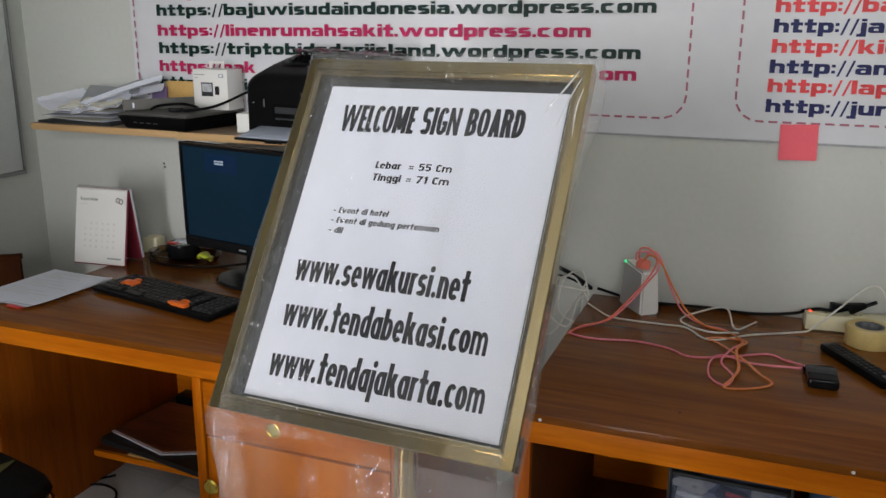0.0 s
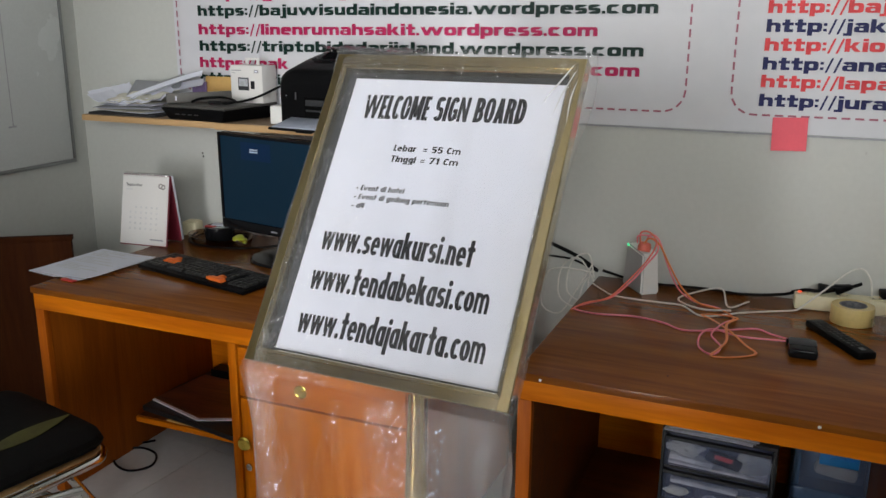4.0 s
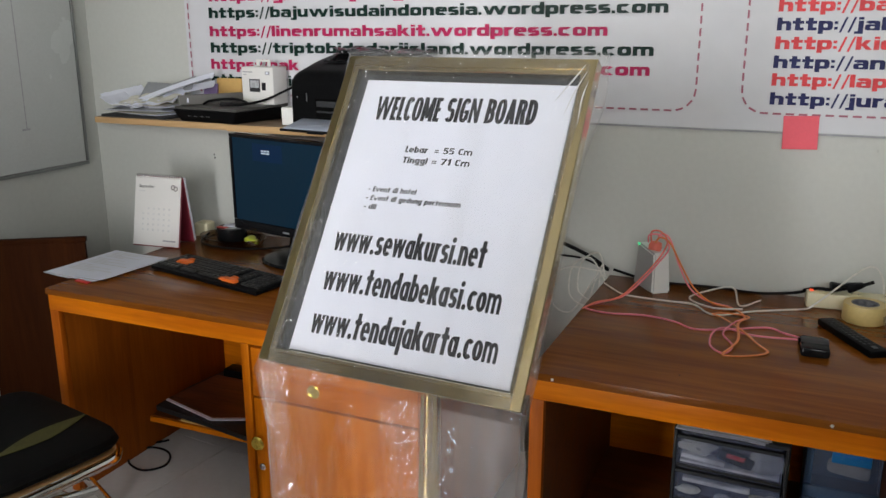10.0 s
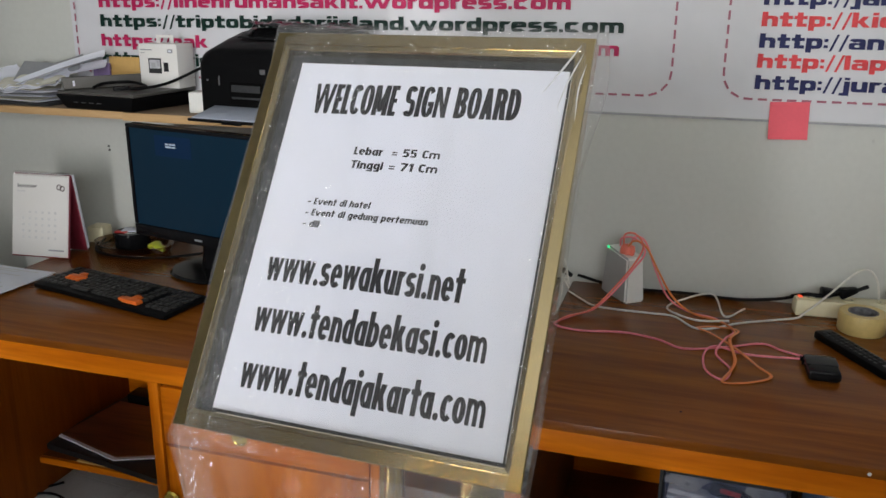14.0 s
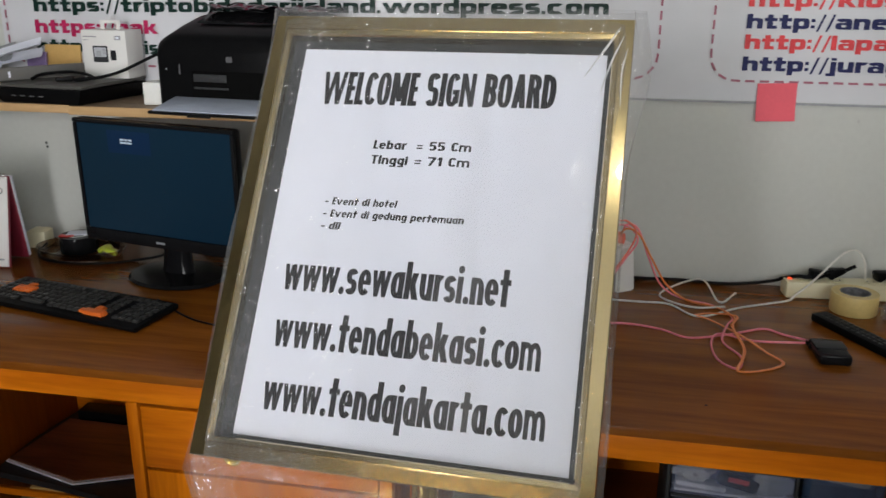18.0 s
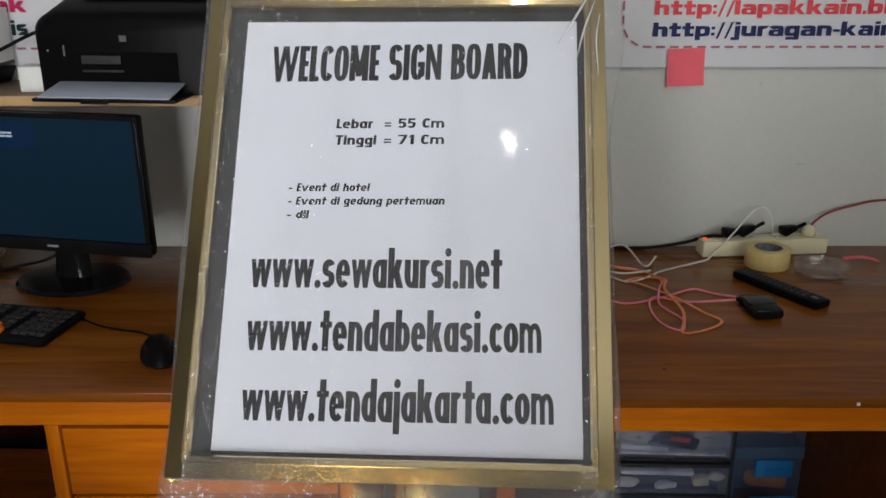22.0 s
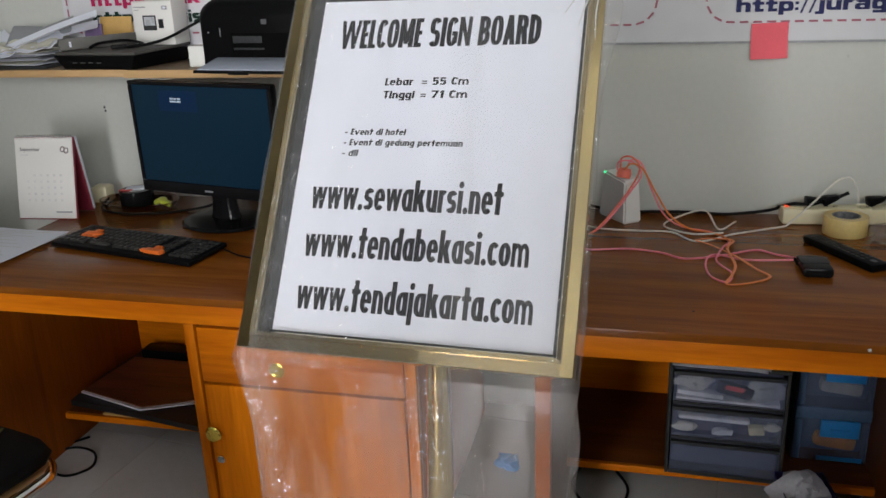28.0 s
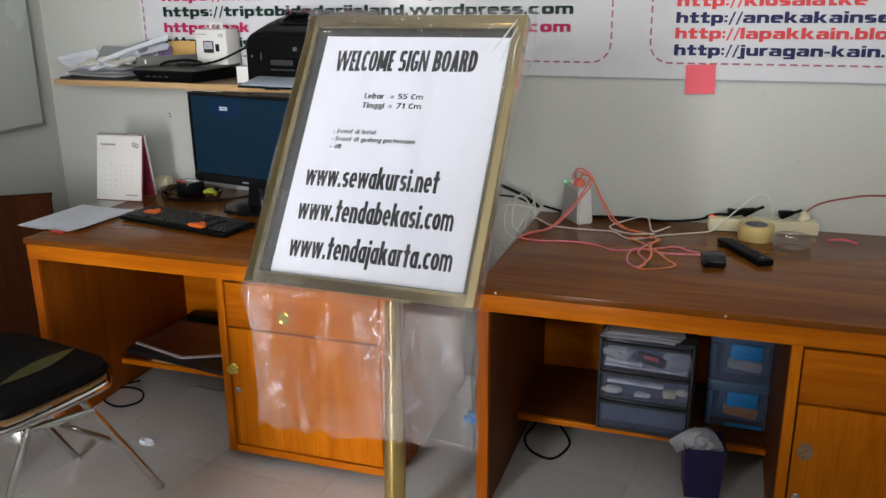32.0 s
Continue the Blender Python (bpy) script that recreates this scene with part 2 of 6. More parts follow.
GROUT = mat("grout", (0.52, 0.50, 0.46), 0.85, scale=30, vary=0.2, bump=0.2)
TEAK_TOP = wood("teak_top", (0.135, 0.037, 0.004), (0.27, 0.086, 0.010), 0, 0.20, 0.03, 0.15)
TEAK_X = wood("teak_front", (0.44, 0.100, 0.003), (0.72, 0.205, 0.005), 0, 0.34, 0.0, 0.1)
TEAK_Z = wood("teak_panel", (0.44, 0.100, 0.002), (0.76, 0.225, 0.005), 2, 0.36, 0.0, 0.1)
# the same teak, darkened for desk sides and end panels that lie in shade
TEAK_SOFT_SHADE = wood("teak_soft_shade", (0.33, 0.070, 0.003), (0.50, 0.124, 0.005), 2, 0.45, 0.0, 0.15)
TEAK_MID_SHADE = wood("teak_mid_shade", (0.19, 0.043, 0.003), (0.31, 0.080, 0.005), 2, 0.45, 0.0, 0.12)
TEAK_DARK = wood("dark_teak", (0.034, 0.0095, 0.003), (0.066, 0.019, 0.0055), 2, 0.7, 0.0, 0.05)
# the same teak at its darkest, for the deep shade under the desks
TEAK_DEEP_SHADE = wood("teak_deep_shade", (0.10, 0.027, 0.005), (0.17, 0.05, 0.008), 0, 0.5, 0.0, 0.25)
GAP = mat("shadow_gap_wood", (0.03, 0.012, 0.006), 0.8)
PLY = wood("pine_plywood", (0.47, 0.29, 0.13), (0.60, 0.39, 0.19), 0, 0.5, 0.1)
PLY_TOP = wood("plywood_top", (0.21, 0.15, 0.095), (0.29, 0.205, 0.13), 0, 0.55, 0.0)
BRASS = mat("brushed_brass", (0.50, 0.385, 0.165), 0.17, 1.0, scale=9, vary=0.10, bump=0.05, stretch=(1, 1, 1), fine=200)
lacquer = BRASS.node_tree.nodes["Principled BSDF"].inputs
lacquer["Coat Weight"].default_value, lacquer["Coat Roughness"].default_value, lacquer["Coat IOR"].default_value = 1.0, 0.04, 1.9
BRASS_SHINY = mat("polished_brass", (0.70, 0.52, 0.19), 0.13, 1.0, scale=8, vary=0.12, bump=0.02)
KNOB = mat("yellow_brass", (0.92, 0.66, 0.13), 0.24, 1.0, scale=14, vary=0.25, bump=0.08)
CHROME = mat("chrome", (0.62, 0.61, 0.60), 0.16, 1.0, scale=20, vary=0.1, bump=0.02)
BACKING = mat("grey_backing", (0.035, 0.037, 0.04), 0.6, scale=30, vary=0.15, bump=0.05, spec=0.16)
PAPER = mat("white_paper", (0.79, 0.81, 0.90), 0.75, scale=8, vary=0.02, bump=0.02, fine=300)
PAPER_GREY = mat("grey_paper", (0.48, 0.49, 0.52), 0.8, scale=12, vary=0.08, bump=0.05)
PAPER_WARM = mat("warm_white_card", (0.76, 0.745, 0.72), 0.7, scale=8, vary=0.03, bump=0.02, fine=300)
DARK_GREY = mat("dark_grey_plastic", (0.10, 0.10, 0.105), 0.45, scale=30, vary=0.1, bump=0.04, spec=0.3)
PAPER_OLD = mat("cream_paper", (0.66, 0.64, 0.55), 0.8, scale=12, vary=0.08, bump=0.05)
INK = mat("black_ink", (0.016, 0.016, 0.019), 0.5, scale=60, vary=0.2, bump=0.0, spec=0.16)
INK_PALE = mat("pale_ink", (0.66, 0.655, 0.65), 0.6, scale=60, vary=0.1, bump=0.0)
INK_SOFT = mat("grey_ink", (0.35, 0.35, 0.37), 0.6, scale=60, vary=0.2, bump=0.0)
VINYL = mat("banner_vinyl", (0.63, 0.63, 0.66), 0.42, scale=2.2, vary=0.05, bump=0.1, fine=14)
V_GREEN = mat("dark_green_print", (0.008, 0.028, 0.022), 0.42, scale=30, vary=0.2, bump=0, spec=0.16)
V_RED = mat("crimson_print", (0.46, 0.022, 0.10), 0.42, scale=30, vary=0.15, bump=0, spec=0.16)
V_SCARLET = mat("scarlet_print", (0.72, 0.07, 0.08), 0.42, scale=30, vary=0.15, bump=0, spec=0.16)
V_NAVY = mat("navy_print", (0.022, 0.025, 0.10), 0.42, scale=30, vary=0.15, bump=0, spec=0.16)
V_DASH = mat("plum_print", (0.36, 0.11, 0.16), 0.42, scale=30, vary=0.2, bump=0)
PINK = mat("pink_note_paper", (0.88, 0.13, 0.17), 0.7, scale=10, vary=0.05, bump=0.05)
BLACK = mat("black_plastic", (0.0035, 0.0035, 0.004), 0.42, scale=40, vary=0.2, bump=0.08, fine=400, spec=0.085)
BLACK_GLOSS = mat("glossy_black_plastic", (0.008, 0.008, 0.009), 0.14, scale=20, vary=0.2, bump=0.01, spec=0.10)
CHARCOAL = mat("charcoal_plastic", (0.035, 0.036, 0.038), 0.42, scale=30, vary=0.15, bump=0.05, fine=300, spec=0.16)
KEYCAP = mat("key_plastic", (0.034, 0.033, 0.032), 0.45, scale=60, vary=0.25, bump=0.03, spec=0.25)
ORANGE = mat("orange_plastic", (0.80, 0.16, 0.02), 0.45, scale=30, vary=0.08, bump=0.03)
WHITE_PL = mat("white_plastic", (0.78, 0.78, 0.75), 0.4, scale=20, vary=0.04, bump=0.03)
GREY_PL = mat("grey_plastic", (0.30, 0.31, 0.33), 0.45, scale=30, vary=0.08, bump=0.04)
CREAM_PL = mat("cream_plastic", (0.72, 0.66, 0.45), 0.42, scale=20, vary=0.06, bump=0.03)
TAPE = mat("yellow_tape", (0.66, 0.50, 0.20), 0.35, scale=30, vary=0.08, bump=0.05)
SALMON = mat("salmon_cable", (0.82, 0.19, 0.13), 0.45, scale=60, vary=0.1, bump=0.0)
PINKC = mat("pink_cable", (0.90, 0.24, 0.29), 0.4, scale=60, vary=0.1, bump=0.0)
ORANGEC = mat("orange_cable", (0.78, 0.22, 0.05), 0.4, scale=60, vary=0.1, bump=0.0)
WHITEC = mat("white_cable", (0.70, 0.68, 0.62), 0.45, scale=60, vary=0.1, bump=0.0)
REDC = mat("red_cable", (0.28, 0.035, 0.025), 0.45, scale=60, vary=0.1, bump=0.0)
MAROON = mat("maroon_card", (0.20, 0.012, 0.03), 0.6, scale=30, vary=0.1, bump=0.05)
CARD = mat("brown_envelope", (0.60, 0.37, 0.12), 0.75, scale=20, vary=0.08, bump=0.05)
VIOLET = mat("violet_card", (0.24, 0.17, 0.35), 0.7, scale=20, vary=0.1, bump=0.05)
BOOK = wood("brown_book_cover", (0.10, 0.032, 0.016), (0.24, 0.085, 0.04), 0, 0.4, 0.1)
FABRIC = mat("black_vinyl_seat", (0.006, 0.006, 0.006), 0.65, scale=30, vary=0.3, bump=0.25, fine=220, spec=0.07)
OLIVE = mat("olive_vinyl", (0.075, 0.072, 0.02), 0.5, scale=30, vary=0.3, bump=0.2, fine=220, spec=0.16)
CUSHION_EDGE = mat("bare_foam_edge", (0.42, 0.25, 0.10), 0.8, scale=30, vary=0.2, bump=0.2)
LILAC = mat("frosted_drawer_plastic", (0.075, 0.085, 0.15), 0.3, scale=10, vary=0.15, bump=0.03)
BLUE_TUB = mat("blue_tub_plastic", (0.08, 0.14, 0.25), 0.3, scale=8, vary=0.2, bump=0.03)
AMBER = mat("amber_packet", (0.80, 0.33, 0.05), 0.5, scale=30, vary=0.2, bump=0.2)
BLUE = mat("bright_blue_plastic", (0.02, 0.24, 0.62), 0.35, scale=20, vary=0.1, bump=0.02)
PURPLE = mat("purple_plastic", (0.016, 0.010, 0.065), 0.45, scale=20, vary=0.15, bump=0.05)
BOARD = mat("whiteboard_enamel", (0.55, 0.57, 0.56), 0.25, scale=2.5, vary=0.06, bump=0.01)
ALU = mat("aluminium_trim", (0.30, 0.31, 0.31), 0.4, 1.0, scale=30, vary=0.1, bump=0.03)
RED = mat("red_plastic", (0.55, 0.04, 0.03), 0.4, scale=20, vary=0.1, bump=0.03)
LIME = mat("lime_wrapper", (0.55, 0.62, 0.05), 0.4, scale=40, vary=0.2, bump=0.1)
SMUDGE = mat("grey_smudge", (0.50, 0.50, 0.47), 0.6, scale=40, vary=0.1, bump=0.05)
SCREEN = glow("screen_glass", (0.004, 0.016, 0.031), 0.33)
SCREEN_BOX = glow("screen_menu", (0.004, 0.016, 0.046), 0.34)
for m in (SCREEN, SCREEN_BOX):
    m.node_tree.nodes["Principled BSDF"].inputs["Roughness"].default_value = 0.22
    m.node_tree.nodes["Principled BSDF"].inputs["Specular IOR Level"].default_value = 0.2
SCREEN_TEXT = glow("screen_menu_text", (0.5, 0.6, 0.7), 0.13)
BULB = glow("lamp_bulb", (1.0, 0.97, 0.92), 110.0)
VENT_SKY = glow("vent_sky", (1.0, 0.72, 0.30), 26.0)
LED = glow("green_led", (0.05, 1.0, 0.3), 2.0)
LEDR = glow("red_led", (1.0, 0.10, 0.03), 1.2)
FILM = film("polythene_front", 0.042, 1.6, 0.36, 0.06, 16.0, most=0.15, calm=0.0, crumple=1.6, sparse=0.34, tight=3.4, place=2.3, loose_edges=True, facet=0.7, cells=210.0, cell_shape=(1.0, 1.0, 0.26))
SKIRT = film("polythene_skirt", 0.045, 2.6, 1.0, 0.07, 13.0, (0.84, 0.76, 0.72), 0.10, calm=0.02, crumple=0.05, sparse=0.53, tight=2.2, depth=0.020, place=1.6, facet=1.15, cells=380.0, cell_shape=(1.0, 1.0, 0.24))
DISH = film("clear_dish", 0.04, 1.6, 0.25, 0.06, 30.0, most=0.35)
FROST = film("frosted_front", 0.16, 1.0, 0.05, 0.15, 10.0, (0.26, 0.32, 0.52))
SCAN_LID = mat("scanner_lid_plastic", (0.075, 0.072, 0.066), 0.5, scale=30, vary=0.12, bump=0.04, fine=300, spec=0.25)
SCAN_SPINE = mat("scanner_spine_plastic", (0.16, 0.155, 0.145), 0.5, scale=30, vary=0.12, bump=0.04, fine=300, spec=0.25)
TRAY_SHEET = mat("blue_grey_sheet", (0.38, 0.42, 0.51), 0.6, scale=12, vary=0.06, bump=0.03)
PORTFOLIO = mat("portfolio_vinyl", (0.018, 0.019, 0.022), 0.38, scale=14, vary=0.3, bump=0.15, spec=0.25)
MARK_DARK = mat("dark_mark_ink", (0.05, 0.015, 0.018), 0.6, scale=60, vary=0.1, bump=0)
SHADED_WHITE = mat("shaded_white_plastic", (0.40, 0.40, 0.40), 0.42, scale=20, vary=0.06, bump=0.03)
HOLLOW = mat("dark_inside", (0.003, 0.003, 0.003), 0.8, spec=0.05)

# ---- mesh helpers ----


def add_box(bm, x0, x1, y0, y1, z0, z1, bev=0.0, m=None, seg=2):
    """A box, with its edges chamfered where bev is given."""
    c = Matrix.LocRotScale(((x0 + x1) / 2, (y0 + y1) / 2, (z0 + z1) / 2), None, (abs(x1 - x0), abs(y1 - y0), abs(z1 - z0)))
    part_bm = bmesh.new()
    bmesh.ops.create_cube(part_bm, size=1.0, matrix=c)
    if bev:
        bmesh.ops.bevel(part_bm, geom=list(part_bm.edges), offset=bev, segments=seg, profile=0.5, affect="EDGES")
    merge(bm, part_bm, m)
    return bm


def merge(bm, other, m=None):
    if m is not None:
        other.transform(m)
    tmp = bpy.data.meshes.new("tmp")
    other.to_mesh(tmp)
    other.free()
    bm.from_mesh(tmp)
    bpy.data.meshes.remove(tmp)


def box(x0, x1, y0, y1, z0, z1, bev=0.002, m=None, seg=2):
    return add_box(bmesh.new(), x0, x1, y0, y1, z0, z1, bev, m, seg)


def lathe(profile, seg=32, sx=1.0, sy=1.0):
    """A turned body from (radius, height) pairs."""
    bm = bmesh.new()
    rings = []
    for r, z in profile:
        rings.append([bm.verts.new((sx * r * math.cos(2 * math.pi * i / seg), sy * r * math.sin(2 * math.pi * i / seg), z)) for i in range(seg)])
    for a, b in zip(rings, rings[1:]):
        for i in range(seg):
            j = (i + 1) % seg
            bm.faces.new((a[i], a[j], b[j], b[i]))
    for ring, flip in ((rings[0], True), (rings[-1], False)):
        if profile[0 if flip else -1][0] > 1e-5:
            bm.faces.new(ring[::-1] if flip else ring)
    bmesh.ops.remove_doubles(bm, verts=bm.verts, dist=1e-6)
    return bm


def spline(points, steps=8):
    pts = [Vector(p) for p in points]
    pts = [pts[0] * 2 - pts[1]] + pts + [pts[-1] * 2 - pts[-2]]
    out = []
    for i in range(1, len(pts) - 2):
        a, b, c, d = pts[i - 1:i + 3]
        for k in range(steps):
            t = k / steps
            out.append(0.5 * (2 * b + (c - a) * t + (2 * a - 5 * b + 4 * c - d) * t * t + (3 * b - a - 3 * c + d) * t ** 3))
    out.append(pts[-2])
    return out


def tube(points, r, seg=10, steps=8, flat=1.0, smooth=True):
    """A round or flattened tube through points."""
    line = spline(points, steps) if smooth else [Vector(p) for p in points]
    bm = bmesh.new()
    rings, up = [], Vector((0.0, 0.0, 1.0))
    for i, p in enumerate(line):
        d = (line[min(i + 1, len(line) - 1)] - line[max(i - 1, 0)]).normalized()
        side = d.cross(up)
        if side.length < 0.05:
            side = d.cross(Vector((0.0, 1.0, 0.0)))
        side.normalize()
        nor = side.cross(d).normalized()
        rings.append([bm.verts.new(p + side * (r * math.cos(2 * math.pi * k / seg)) + nor * (r * flat * math.sin(2 * math.pi * k / seg))) for k in range(seg)])
    for a, b in zip(rings, rings[1:]):
        for k in range(seg):
            j = (k + 1) % seg
            bm.faces.new((a[k], a[j], b[j], b[k]))
    bm.faces.new(rings[0][::-1])
    bm.faces.new(rings[-1])
    bmesh.ops.recalc_face_normals(bm, faces=bm.faces)
    return bm


def sheet(x0, x1, y0, y1, nx, ny, f, thick=0.0012):
    """A bent sheet with thickness: f(x, y) gives its height."""
    bm = bmesh.new()
    for side in (0, 1):
        grid = [[bm.verts.new((x0 + (x1 - x0) * i / nx, y0 + (y1 - y0) * j / ny, f(x0 + (x1 - x0) * i / nx, y0 + (y1 - y0) * j / ny) + thick * side)) for i in range(nx + 1)] for j in range(ny + 1)]
        for j in range(ny):
            for i in range(nx):
                q = (grid[j][i], grid[j][i + 1], grid[j + 1][i + 1], grid[j + 1][i])
                bm.faces.new(q if side else q[::-1])
        if side == 0:
            low = grid
    for j in range(ny):
        bm.faces.new((low[j][0], grid[j][0], grid[j + 1][0], low[j + 1][0]))
        bm.faces.new((low[j + 1][nx], grid[j + 1][nx], grid[j][nx], low[j][nx]))
    for i in range(nx):
        bm.faces.new((low[0][i + 1], grid[0][i + 1], grid[0][i], low[0][i]))
        bm.faces.new((low[ny][i], grid[ny][i], grid[ny][i + 1], low[ny][i + 1]))
    return bm


def lump(n, r, seed, sx=1.0, sy=1.0, sz=1.0, rough=0.35):
    bm = bmesh.new()
    bmesh.ops.create_icosphere(bm, subdivisions=n, radius=r)
    for v in bm.verts:
        k = 1 + rough * noise.noise(v.co / r * 1.3 + Vector((seed, 0, 0))) + 0.5 * rough * noise.noise(v.co / r * 3.4 + Vector((0, seed, 0)))
        v.co = Vector((v.co.x * sx * k, v.co.y * sy * k, v.co.z * sz * k))
    return bm


def finish(name, bm, material, smooth=35.0):
    me = bpy.data.meshes.new(name)
    bm.to_mesh(me)
    bm.free()
    me.materials.append(material)
    if smooth:
        me.polygons.foreach_set("use_smooth", [True] * len(me.polygons))
        me.set_sharp_from_angle(angle=radians(smooth))
    return me


def part(name, bm, material, parent, label="", smooth=35.0):
    ob = new(name, finish(name, bm, material, smooth))
    ob.parent = parent
    if label:
        tagged(ob, label)
    return ob


def thing(name, label, category, m=None, group=""):
    ob = new(name)
    ob.empty_display_size = 0.05
    if m is not None:
        ob.matrix_world = m
    return tagged(ob, label, category, group)


def solid(name, bm, material, label, category, m=None, smooth=35.0, kind="", group=""):
    ob = new(name, finish(name, bm, material, smooth))
    if m is not None:
        ob.matrix_world = m
    return tagged(ob, label, category, group, kind)


def text_bm(words, x0, x1, base, cap, bold=0.008):
    """Words laid flat from x0 to x1, with the capitals' height cap over the base line."""
    cu = bpy.data.curves.new("words", "FONT")
    cu.body, cu.offset, cu.resolution_u = words, bold, 3
    ob = bpy.data.objects.new("words", cu)
    scene.collection.objects.link(ob)
    dg = bpy.context.evaluated_depsgraph_get()
    me = bpy.data.meshes.new_from_object(ob.evaluated_get(dg))
    bpy.data.objects.remove(ob)
    bpy.data.curves.remove(cu)
    bm = bmesh.new()
    bm.from_mesh(me)
    bpy.data.meshes.remove(me)
    lo, hi = min(v.co.x for v in bm.verts), max(v.co.x for v in bm.verts)
    for v in bm.verts:
        v.co = (x0 + (v.co.x - lo) * (x1 - x0) / (hi - lo), base + v.co.y * cap / 0.73, 0.0003)
    return bm


# ---- two alphabets of plain strokes: a wide square one and a narrow heavy one ----
# x height 1; w letter width, tx and ty the thickness of upright and level strokes, up and down the reach of tall and hanging letters, p squareness
WIDE = dict(w=1.30, tx=0.46, ty=0.30, up=1.36, down=-0.36, p=4.0, gap=0.13, dot=0.32)
SLIM = dict(w=0.68, tx=0.29, ty=0.21, up=1.42, down=-0.38, p=2.15, gap=0.045, dot=0.30)
MIXED = dict(w=0.92, tx=0.34, ty=0.25, up=1.36, down=-0.36, p=2.4, gap=0.10, dot=0.34)
MIXED_CAPS = dict(w=0.66, tx=0.24, ty=0.18, up=1.0, down=0.0, p=2.6, gap=0.08, dot=0.2)
CAPS = dict(w=0.41, tx=0.182, ty=0.145, up=1.0, down=0.0, p=2.6, gap=0.03, dot=0.2)


def bar(x0, y0, x1, y1):
    return [[(x0, y0), (x1, y0), (x1, y1), (x0, y1)]]


def slant(xa, ya, xb, yb, t):
    """A leaning stroke of level width t, between its lower and its upper left end."""
    return [[(xa, ya), (xa + t, ya), (xb + t, yb), (xb, yb)]]


def disc(x, y, r):
    """A round dot whose box begins at x and y."""
    return [[(x + r + r * math.cos(k * 0.524), y + r + r * math.sin(k * 0.524)) for k in range(12)]]


def ring(x0, y0, x1, y1, a0, a1, f, tx=None, ty=None):
    """Part of a squared ring that fills a box, from angle a0 to a1 in degrees."""
    cx, cy, rx, ry = (x0 + x1) / 2, (y0 + y1) / 2, (x1 - x0) / 2, (y1 - y0) / 2
    ix, iy, e = max(0.01, rx - (tx or f["tx"])), max(0.01, ry - (ty or f["ty"])), 2 / f["p"]
    n = max(4, int((a1 - a0) / 15))

    def at(a, sx, sy):
        c, d = math.cos(math.radians(a)), math.sin(math.radians(a))
        return cx + sx * math.copysign(abs(c) ** e, c), cy + sy * math.copysign(abs(d) ** e, d)

    cuts = [a0 + (a1 - a0) * k / n for k in range(n + 1)]
    return [[at(a, ix, iy), at(a, rx, ry), at(b, rx, ry), at(b, ix, iy)] for a, b in zip(cuts, cuts[1:])]


